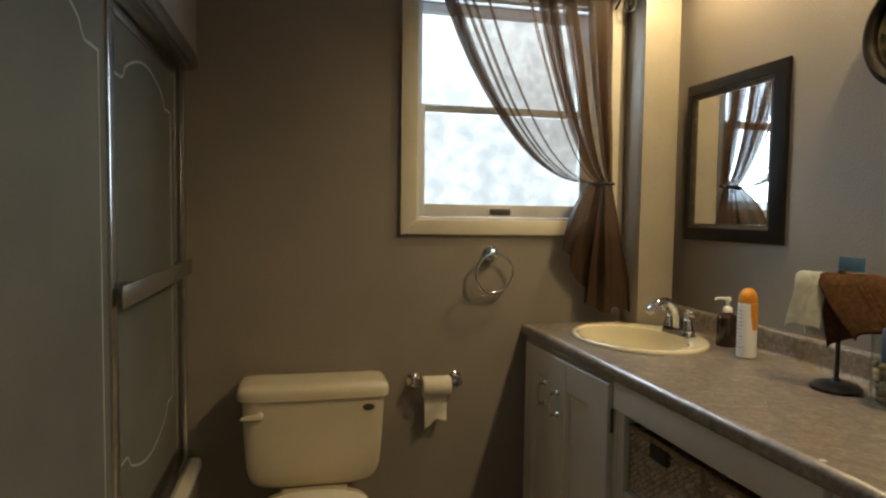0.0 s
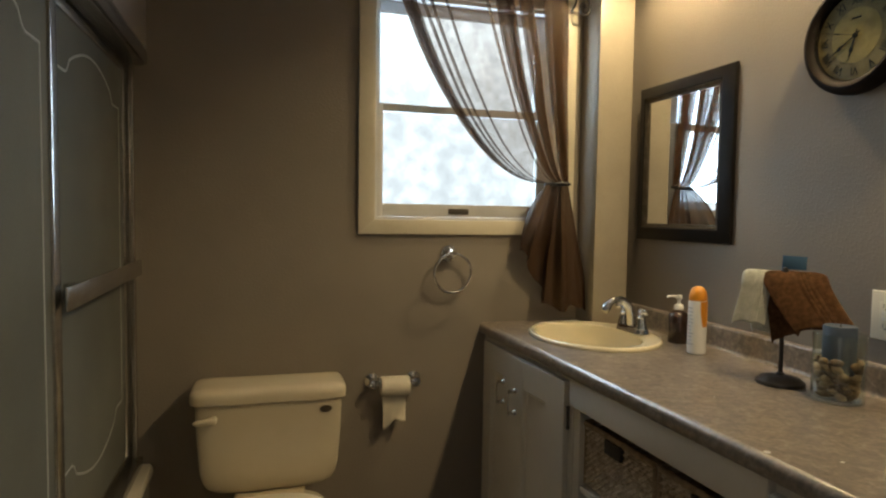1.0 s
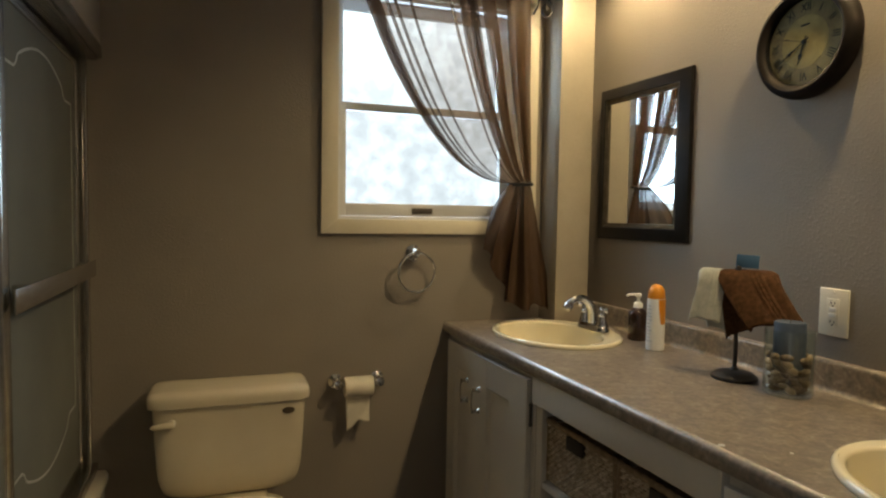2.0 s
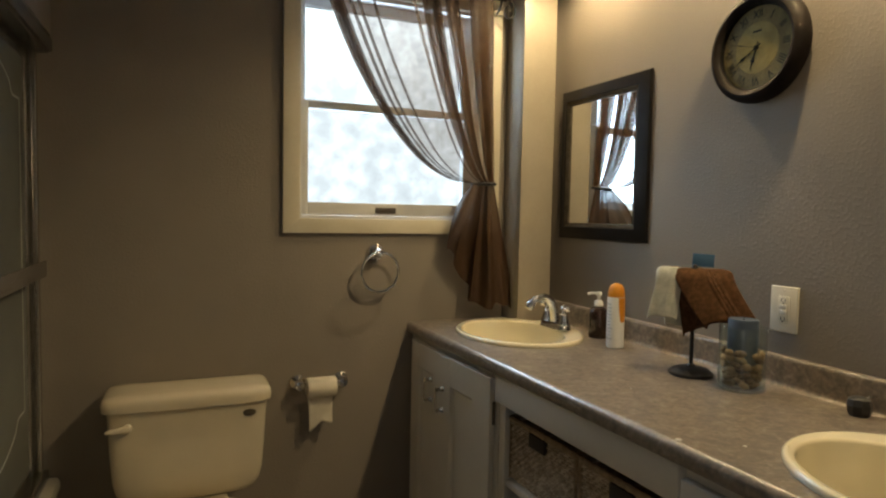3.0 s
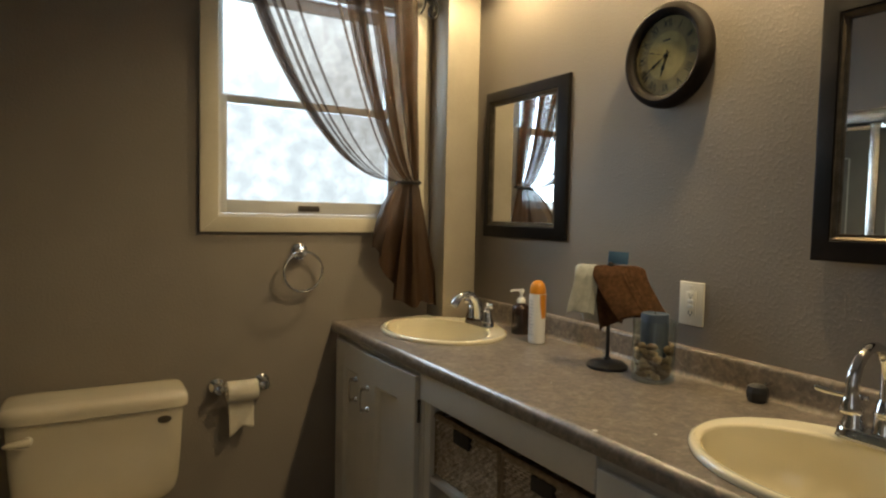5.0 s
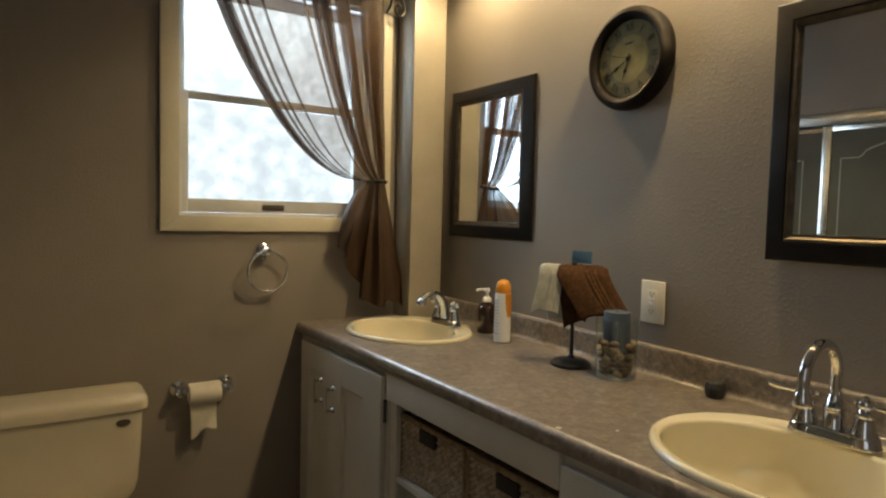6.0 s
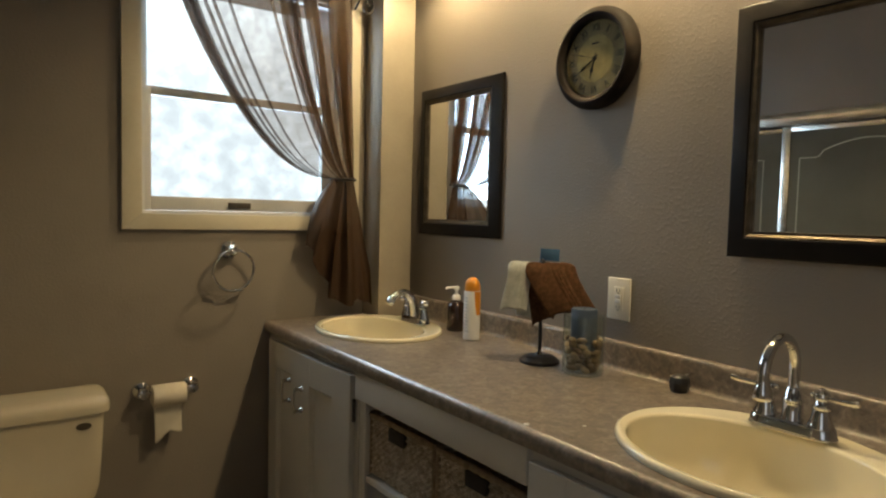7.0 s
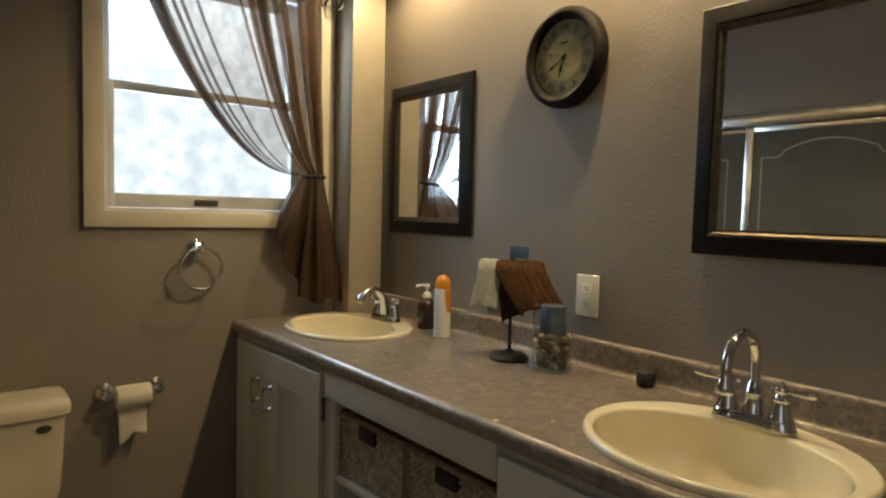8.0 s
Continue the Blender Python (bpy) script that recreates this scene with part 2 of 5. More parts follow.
PEBBLES = [surf("pebble", a, b, 45, 0.55, bump=0.2, bscale=200, fine=0.3) for a, b in
           (((0.20, 0.125, 0.060), (0.34, 0.235, 0.12)), ((0.34, 0.24, 0.135), (0.46, 0.35, 0.22)), ((0.10, 0.065, 0.036), (0.19, 0.125, 0.07)))]


# ---------------- mesh helpers ----------------
ROOT = {}


def finish(bm, name, mat, sharp=38):
    if sharp >= 0:
        bmesh.ops.recalc_face_normals(bm, faces=bm.faces)
    sharp = abs(sharp)
    me = bpy.data.meshes.new(name)
    bm.to_mesh(me)
    bm.free()
    me.polygons.foreach_set("use_smooth", [True] * len(me.polygons))
    me.set_sharp_from_angle(angle=radians(sharp))
    me.materials.append(mat)
    return me


def thing(name, m, label, category, group="", kind=""):
    """An empty at the base of a thing that holds its parts."""
    ob = new(name)
    ob.empty_display_size = 0.05
    ob.matrix_basis = m
    ROOT[ob.name] = m
    return tagged(ob, label, category, group, kind)


def part(name, bm, mat, parent, label="", local=False, sharp=38):
    """One mesh under a thing or a part; its shape is given in the world, or in the thing's own frame."""
    root = ROOT[parent.name]
    if not local:
        bm.transform(root.inverted())
    ob = new(name, finish(bm, name, mat, sharp))
    ob.parent = parent
    ROOT[ob.name] = root
    if label:
        tagged(ob, label)
    return ob


def single(name, bm, mat, label, category, kind="", sharp=38):
    """A thing of one mesh, with its origin at its base."""
    co = np.array([v.co[:] for v in bm.verts])
    lo, hi = co.min(0), co.max(0)
    c = Vector(((lo[0] + hi[0]) / 2, (lo[1] + hi[1]) / 2, lo[2]))
    bm.transform(Matrix.Translation(-c))
    ob = new(name, finish(bm, name, mat, sharp))
    ob.location = c
    ROOT[ob.name] = Matrix.Translation(c)
    return tagged(ob, label, category, "", kind)


def box(bm, x0, x1, y0, y1, z0, z1, bevel=0.0, seg=2):
    vs = [bm.verts.new((x, y, z)) for x in (x0, x1) for y in (y0, y1) for z in (z0, z1)]
    fs = [bm.faces.new([vs[i] for i in q]) for q in
          ((0, 1, 3, 2), (4, 6, 7, 5), (0, 4, 5, 1), (2, 3, 7, 6), (0, 2, 6, 4), (1, 5, 7, 3))]
    if bevel:
        bmesh.ops.bevel(bm, geom=list({e for f in fs for e in f.edges}), offset=bevel, segments=seg, profile=0.5, affect="EDGES")
    return bm


def boxm(*a, **k):
    return box(bmesh.new(), *a, **k)


def rings(bm, loops, close=True, cap0=False, cap1=False):
    """Skins a list of vertex loops."""
    rows = [[bm.verts.new(p) for p in lp] for lp in loops]
    n = len(rows[0])
    for a, b in zip(rows, rows[1:]):
        for i in range(n if close else n - 1):
            j = (i + 1) % n
            bm.faces.new((a[i], a[j], b[j], b[i]))
    if cap0:
        bm.faces.new(rows[0][::-1])
    if cap1:
        bm.faces.new(rows[-1])
    return rows


def lathe(bm, prof, m=None, n=32, sx=1.0, sy=1.0):
    """Turns (radius, height) pairs round z; m places it."""
    m = m or Matrix()
    loops = [[m @ Vector((r * sx * math.cos(2 * math.pi * i / n), r * sy * math.sin(2 * math.pi * i / n), z)) for i in range(n)] for r, z in prof]
    rings(bm, loops, True, True, True)
    return bm


def turned(prof, m=None, n=32, **k):
    return lathe(bmesh.new(), prof, m, n, **k)


def tube(bm, pts, r, n=12, cap=True):
    """Sweeps a circle along points; r is one radius or one for each point."""
    pts = [Vector(p) for p in pts]
    rs = r if isinstance(r, (list, tuple)) else [r] * len(pts)
    loops, ref = [], None
    for i, p in enumerate(pts):
        d = (pts[min(i + 1, len(pts) - 1)] - pts[max(i - 1, 0)]).normalized()
        if ref is None:
            ref = d.orthogonal().normalized()
        ref = (ref - d * ref.dot(d)).normalized()
        s = d.cross(ref)
        loops.append([p + rs[i] * (math.cos(2 * math.pi * k / n) * ref + math.sin(2 * math.pi * k / n) * s) for k in range(n)])
    rings(bm, loops, True, cap, cap)
    return bm


def tubem(*a, **k):
    return tube(bmesh.new(), *a, **k)


def torus(bm, c, m, R, r, n=48, k=10):
    loops = []
    for i in range(n):
        a = 2 * math.pi * i / n
        loops.append([m @ Vector(((R + r * math.cos(2 * math.pi * j / k)) * math.cos(a), (R + r * math.cos(2 * math.pi * j / k)) * math.sin(a),
                                  r * math.sin(2 * math.pi * j / k))) + Vector(c) for j in range(k)])
    rings(bm, loops + [loops[0]], True)
    bmesh.ops.remove_doubles(bm, verts=bm.verts, dist=1e-6)
    return bm


def smooth_path(pts, n=8):
    """A Catmull-Rom curve through points."""
    p = [Vector(q) for q in pts]
    p = [2 * p[0] - p[1]] + p + [2 * p[-1] - p[-2]]
    out = []
    for i in range(1, len(p) - 2):
        for k in range(n):
            t = k / n
            out.append(0.5 * (2 * p[i] + (p[i + 1] - p[i - 1]) * t + (2 * p[i - 1] - 5 * p[i] + 4 * p[i + 1] - p[i + 2]) * t * t
                              + (3 * p[i] - p[i - 1] - 3 * p[i + 1] + p[i + 2]) * t ** 3))
    return out + [p[-2]]


def on_vanity_wall(y, z, x=0.0):
    """Frame of a thing on the vanity wall: x to the viewer's right, y up, z out of the wall."""
    return Matrix(((0, 0, -1, x), (-1, 0, 0, y), (0, 1, 0, z), (0, 0, 0, 1)))


def on_window_wall(x, z, y=0.0):
    return Matrix(((1, 0, 0, x), (0, 0, -1, y), (0, 1, 0, z), (0, 0, 0, 1)))


def letters(text, size):
    """Built-in lettering as a flat bmesh, centred."""
    cu = bpy.data.curves.new("lettering", "FONT")
    cu.body, cu.size, cu.align_x, cu.align_y, cu.extrude = text, size, "CENTER", "CENTER", 0.0004
    ob = bpy.data.objects.new("lettering", cu)
    me = bpy.data.meshes.new_from_object(ob)
    bm = bmesh.new()
    bm.from_mesh(me)
    bpy.data.objects.remove(ob)
    bpy.data.meshes.remove(me)
    return bm


# ---------------- setting ----------------
H_CEIL, X_END, Y_END = 2.44, -2.62, -3.35      # ceiling, outer shower wall, wall behind
X_SHOWER = -1.79                               # wall above the shower doors
WX0, WX1, WZ0, WZ1 = -1.03, -0.275, 1.277, 2.10   # window opening


def structure(name, bm, mat, label, category):
    return tagged(new(name, finish(bm, name, mat)), label, category, "", "structure")


structure("floor", boxm(X_END - 0.1, 0.1, Y_END - 0.1, 0.1, -0.12, 0.0), FLOORMAT, "mottled brown vinyl bathroom floor", "floor")
structure("ceiling", boxm(X_END - 0.1, 0.1, Y_END - 0.1, 0.1, H_CEIL, H_CEIL + 0.1), CEIL, "plain pale painted ceiling", "ceiling")
bm = bmesh.new()
box(bm, X_END, WX0, 0, 0.12, 0.001, H_CEIL)
box(bm, WX1, 0.0, 0, 0.12, 0.001, H_CEIL)
box(bm, WX0, WX1, 0, 0.12, 0.001, WZ0)
box(bm, WX0, WX1, 0, 0.12, WZ1, H_CEIL)
bmesh.ops.remove_doubles(bm, verts=bm.verts, dist=1e-5)
structure("wall_north", bm, WALL, "taupe painted wall with the window opening", "wall")
structure("wall_east", boxm(0, 0.1, Y_END, 0.12, 0.001, H_CEIL), WALL, "taupe orange-peel wall behind the vanity", "wall")
structure("wall_south", boxm(X_END, 0, Y_END - 0.1, Y_END, 0.001, H_CEIL), WALL, "plain taupe wall", "wall")
structure("wall_west", boxm(X_END - 0.1, X_END, Y_END, 0.12, 0.001, H_CEIL), TUBMAT, "plain pale shower surround wall", "wall")
SY0, SY1, SZ0, SZ1 = -3.10, -2.35, 0.95, 2.05     # added window in the side wall behind the camera, out of view
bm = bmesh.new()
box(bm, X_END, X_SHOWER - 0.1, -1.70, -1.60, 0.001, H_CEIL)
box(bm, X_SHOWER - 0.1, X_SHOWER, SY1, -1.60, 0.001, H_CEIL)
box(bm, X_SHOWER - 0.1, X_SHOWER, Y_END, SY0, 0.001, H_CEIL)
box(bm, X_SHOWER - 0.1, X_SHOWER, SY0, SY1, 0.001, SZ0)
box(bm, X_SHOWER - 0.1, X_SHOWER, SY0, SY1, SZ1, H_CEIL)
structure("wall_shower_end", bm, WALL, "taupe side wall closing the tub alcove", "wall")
structure("wall_over_shower", boxm(X_SHOWER - 0.13, X_SHOWER, -1.60, 0, 1.828, H_CEIL), WALL, "taupe wall above the shower doors", "wall")

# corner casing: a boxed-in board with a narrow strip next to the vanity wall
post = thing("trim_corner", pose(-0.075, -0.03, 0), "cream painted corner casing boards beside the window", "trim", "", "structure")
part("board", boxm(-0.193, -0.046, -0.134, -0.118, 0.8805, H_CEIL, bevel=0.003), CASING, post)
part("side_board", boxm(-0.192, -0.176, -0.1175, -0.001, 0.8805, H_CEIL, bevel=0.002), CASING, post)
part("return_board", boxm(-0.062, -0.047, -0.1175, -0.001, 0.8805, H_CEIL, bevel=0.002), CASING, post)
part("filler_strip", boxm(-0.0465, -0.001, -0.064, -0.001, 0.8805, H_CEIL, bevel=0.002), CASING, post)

# skirting
structure("baseboard", boxm(-1.75, -0.62, -0.014, -0.001, 0, 0.09, bevel=0.004), TRIM, "cream painted baseboard under the window", "baseboard")

# unseen side window, added so its lamp lights the cabinet fronts cool
w2 = thing("added_window", pose(X_SHOWER, (SY0 + SY1) / 2, SZ0), "added unseen window in the side wall, holding a cool fill lamp", "window", "", "structure")
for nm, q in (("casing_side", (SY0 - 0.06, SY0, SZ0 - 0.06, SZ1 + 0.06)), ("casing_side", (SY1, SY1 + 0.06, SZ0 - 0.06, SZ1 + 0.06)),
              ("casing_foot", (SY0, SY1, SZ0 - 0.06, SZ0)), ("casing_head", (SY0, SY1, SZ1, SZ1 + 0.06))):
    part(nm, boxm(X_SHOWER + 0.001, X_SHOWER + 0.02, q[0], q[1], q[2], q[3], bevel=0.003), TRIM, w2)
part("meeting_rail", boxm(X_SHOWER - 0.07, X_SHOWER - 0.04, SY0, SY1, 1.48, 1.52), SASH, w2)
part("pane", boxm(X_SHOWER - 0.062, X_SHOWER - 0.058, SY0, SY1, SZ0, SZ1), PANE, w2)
# cool fill lamp set in the added opening
side_lamp = new("side_fill", bpy.data.lights.new("side_fill", "AREA"))
side_lamp.data.shape, side_lamp.data.size, side_lamp.data.size_y = "RECTANGLE", SY1 - SY0 - 0.04, SZ1 - SZ0 - 0.04
side_lamp.data.energy, side_lamp.data.color = SIDE_POWER, (0.88, 0.94, 1.0)
side_lamp.matrix_world = look((X_SHOWER - 0.03, (SY0 + SY1) / 2, (SZ0 + SZ1) / 2), (0, (SY0 + SY1) / 2, (SZ0 + SZ1) / 2))

# ---------------- window ----------------
win = thing("window_1", pose(-0.65, 0, WZ0), "white double-hung window with cream casing", "window", "", "structure")
TX0, TX1, TZ0, TZ1 = -1.090, -0.227, 1.224, 2.160


def mitred(name, quad_xz):
    """A flat casing board with mitred ends, from its outline on the wall."""
    bm = bmesh.new()
    rings(bm, [[(x, -0.001, z) for x, z in quad_xz], [(x, -0.018, z) for x, z in quad_xz]], True, True, True)
    bmesh.ops.bevel(bm, geom=[e for e in bm.edges if all(v.co.y < -0.01 for v in e.verts)], offset=0.002, segments=2, profile=0.5, affect="EDGES")
    part(name, bm, TRIM, win)


mitred("casing_side", ((TX0, TZ0), (WX0, WZ0), (WX0, WZ1), (TX0, TZ1)))
mitred("casing_side", ((TX1, TZ0), (WX1, WZ0), (WX1, WZ1), (TX1, TZ1)))
mitred("casing_foot", ((TX0, TZ0), (TX1, TZ0), (WX1, WZ0), (WX0, WZ0)))
mitred("casing_head", ((TX0, TZ1), (TX1, TZ1), (WX1, WZ1), (WX0, WZ1)))
# jambs line the opening
part("jamb", boxm(WX0, WX0 + 0.012, 0.001, 0.11, WZ0, WZ1), SASH, win)
part("jamb", boxm(WX1 - 0.012, WX1, 0.001, 0.11, WZ0, WZ1), SASH, win)
part("head_jamb", boxm(WX0 + 0.012, WX1 - 0.012, 0.001, 0.11, WZ1 - 0.012, WZ1), SASH, win)
part("sill", boxm(WX0 + 0.012, WX1 - 0.012, 0.001, 0.11, WZ0, WZ0 + 0.012), SASH, win)


def sash(name, x0, x1, z0, z1, y, stl, str_, foot, head):
    s = part(name, boxm(x0, x0 + stl, y, y + 0.03, z0, z1, bevel=0.002), SASH, win)
    part("stile", boxm(x1 - str_, x1, y, y + 0.03, z0, z1, bevel=0.002), SASH, s)
    part("foot_rail", boxm(x0 + stl, x1 - str_, y + 0.001, y + 0.031, z0, z0 + foot, bevel=0.002), SASH, s)
    part("head_rail", boxm(x0 + stl, x1 - str_, y + 0.001, y + 0.031, z1 - head, z1, bevel=0.002), SASH, s)
    part("pane", boxm(x0 + stl, x1 - str_, y + 0.013, y + 0.017, z0 + foot, z1 - head), PANE, s)
    return s


low = sash("lower_sash", WX0 + 0.013, WX1 - 0.030, WZ0 + 0.013, 1.706, 0.012, 0.021, 0.072, 0.048, 0.028)
up = sash("upper_sash", WX0 + 0.013, WX1 - 0.030, 1.690, WZ1 - 0.013, 0.046, 0.014, 0.070, 0.024, 0.036)
part("track", boxm(WX1 - 0.030, WX1 - 0.012, 0.012, 0.10, WZ0 + 0.012, WZ1 - 0.012), SASH, win)
part("sash_latch", boxm(-0.741, -0.660, 0.004, 0.0125, 1.300, 1.322, bevel=0.003), LATCHMAT, low, "brown plastic lift latch")

back = structure("backdrop", boxm(-9, 8, 5.0, 5.05, -2, 12), glow_mat(), "bright overcast sky and pale trees outside", "backdrop")

outlook = new("window_daylight", bpy.data.lights.new("window_daylight", "AREA"))
outlook.data.shape, outlook.data.size, outlook.data.size_y = "RECTANGLE", WX1 - WX0 - 0.06, WZ1 - WZ0 - 0.06
outlook.data.energy, outlook.data.color = WINDOW_POWER, (0.60, 0.78, 1.0)
outlook.matrix_world = look(((WX0 + WX1) / 2, 0.16, (WZ0 + WZ1) / 2 + 0.05), ((WX0 + WX1) / 2, -1.0, 1.30))

# ---------------- curtain ----------------
cur = thing("curtain", pose(-0.32, -0.055, 0.90), "brown sheer curtain tied back with a dark cord", "curtain")
TIE = Vector((-0.322, -0.062, 1.425))
Z_TOP = 2.160


# folds of the drape: place across the width, width, turns of cloth in it
FOLDS = ((0.028, 0.050, 1), (0.055, 0.034, 1), (0.118, 0.012, 1), (0.172, 0.010, 1), (0.255, 0.006, 1), (0.500, 0.006, 1),
         (0.600, 0.086, 1), (0.640, 0.030, 1), (0.735, 0.074, 1), (0.760, 0.026, 1), (0.890, 0.080, 1), (0.930, 0.050, 1), (0.960, 0.074, 1))


def cloth_line():
    """Walk across the cloth from its free edge: (place, shift within a fold, depth) at each step."""
    steps, p0 = [], 0.0
    for p, w, turns in FOLDS:
        for k in range(8):
            steps.append((p0 + (p - p0) * k / 8, 0.0, 0.004 * math.sin(math.pi * k / 4)))
        lay = 2 * turns + 1
        for q in range(lay):
            for k in range(6):
                f = k / 6
                e = 0.5 - 0.5 * math.cos(math.pi * f)
                d = (e - 0.5) if q % 2 == 0 else (0.5 - e)
                steps.append((p, w * d, 0.012 * (q + f) - 0.006 * lay + 0.004 * math.sin(2 * math.pi * f)))
        p0 = p
    steps.append((1.0, 0.0, 0.0))
    return steps


def curtain_upper():
    bm = bmesh.new()
    line, nv = cloth_line(), 64
    rows = []
    for j in range(nv + 1):
        s = (1 - j / nv) ** 1.5
        row = []
        for p, d, dep in line:
            x0 = -0.985 + 0.692 * p
            xt = TIE.x - 0.046 + 0.096 * p
            g = s ** (0.46 + 0.16 * p)
            wave = 0.003 * math.sin(21 * p + 7 * s) * math.sin(math.pi * s)
            x = xt + (x0 - xt) * g + 0.725 * d * (0.16 + 0.84 * min(1.0, 1.15 * g)) + wave
            y = TIE.y + 0.004 + dep * (0.35 + 0.65 * g) - 0.012 * (1 - s) * math.sin(math.pi * p)
            y += 0.006 * g * math.sin(31 * p + 3 * s)
            sag = 0.010 * (1 - abs(2 * s - 1)) * math.sin(26 * p) * (1 - p)
            row.append(bm.verts.new((x, y, TIE.z + (Z_TOP - TIE.z) * s + sag)))
        rows.append(row)
    for a, b in zip(rows, rows[1:]):
        for i in range(len(line) - 1):
            bm.faces.new((a[i], a[i + 1], b[i + 1], b[i]))
    return bm


# hem of the tail: share of the width, x, height; its free edge hangs short, the rest falls almost to the counter
HEM = ((0.0, -0.490, 1.165), (0.18, -0.442, 1.128), (0.36, -0.396, 1.030), (0.48, -0.370, 0.946), (0.70, -0.285, 0.935), (1.0, -0.186, 0.938))


def curtain_lower():
    bm = bmesh.new()
    nu, nv = 220, 48
    rows = []
    for j in range(nv + 1):
        s = j / nv
        row = []
        for i in range(nu + 1):
            u = i / nu
            xb = float(np.interp(u, [h[0] for h in HEM], [h[1] for h in HEM]))
            zb = float(np.interp(u, [h[0] for h in HEM], [h[2] for h in HEM])) + 0.010 * math.sin(17 * u) + 0.004 * math.sin(41 * u)
            xt = TIE.x - 0.048 + 0.090 * u
            bow = 1 - (1 - s) ** (2.6 - 1.5 * min(1, 1.6 * u))
            phi = 2 * math.pi * (3.4 * u + 0.22 * math.sin(9.1 * u + 2) + 0.10 * math.sin(23 * u + 2 * s) + 0.12 * s * math.sin(4 * u))
            w = 0.22 + 0.78 * min(1, 1.5 * s)
            x = xt + (xb - xt) * bow + 0.013 * w * math.sin(phi + 0.5 * s)
            y = TIE.y - 0.010 + 0.024 * w * math.cos(phi + 0.4 * s) + 0.006 * w * math.cos(2.7 * phi + 1.1)
            y -= 0.030 * math.exp(-((u - 0.10) / 0.12) ** 2) * math.sin(math.pi * min(1, 1.1 * s)) + 0.030 * u * s ** 1.3
            row.append(bm.verts.new((min(x, -0.200), min(y, -0.026), TIE.z + (zb - TIE.z) * s)))
        rows.append(row)
    for a, b in zip(rows, rows[1:]):
        for i in range(nu):
            bm.faces.new((a[i], a[i + 1], b[i + 1], b[i]))
    return bm


part("drape", curtain_upper(), SHEER, cur, sharp=180)
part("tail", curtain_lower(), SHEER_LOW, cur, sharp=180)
bm = bmesh.new()
torus(bm, TIE, pose(0, 0, 0, 4, -5, 0) @ Matrix.Diagonal((1.0, 0.62, 1.0, 1)), 0.048, 0.0060, 48, 8)
part("tie_cord", bm, IRON, cur, "dark beaded tie cord")
bm = bmesh.new()
for k in range(6):
    lathe(bm, [(0.001, -0.007), (0.006, -0.004), (0.008, 0), (0.006, 0.004), (0.001, 0.007)],
          pose(TIE.x - 0.010 + 0.011 * k, TIE.y - 0.034 + 0.0008 * k * k, TIE.z + 0.002 * math.sin(k * 2.0)), 10)
part("beads", bm, IRON, cur)

rod = thing("curtain_rod", pose(-0.6, -0.065, 2.12), "dark metal curtain rod with scrolled finials", "curtain rod")
part("pole", tubem([(-1.10, -0.065, 2.150), (-0.240, -0.065, 2.150)], 0.009, 14), IRON, rod)
for sx, xe in ((1, -0.240), (-1, -1.10)):
    pts = []
    for k in range(40):
        a = k / 39 * 2.6 * math.pi
        rr = 0.042 * (1 - k / 46)
        pts.append((xe + sx * (0.012 + rr * math.sin(a) * 0.75), -0.065, 2.150 - 0.042 + rr * math.cos(a)))
    part("finial", tubem(pts, 0.0042, 8), IRON, rod)
    pts = [(xe - sx * 0.02, -0.065, 2.143), (xe - sx * 0.02, -0.055, 2.120), (xe - sx * 0.02, -0.0225, 2.100)]
    part("bracket", tubem(smooth_path(pts, 6), 0.005, 8), IRON, rod)


# ---------------- vanity ----------------
THETA = 1.6
FRONT = pose(-0.610, 0, 0, 0, 0, THETA)     # local y runs along the counter's front edge, local x into the counter
H = 0.88
LEN = 2.16


def fx(y):
    return -0.610 - 0.0279 * y


BASINS = ((-0.312, -0.347), (-0.312, -1.712))
BX, BY = 0.217, 0.257


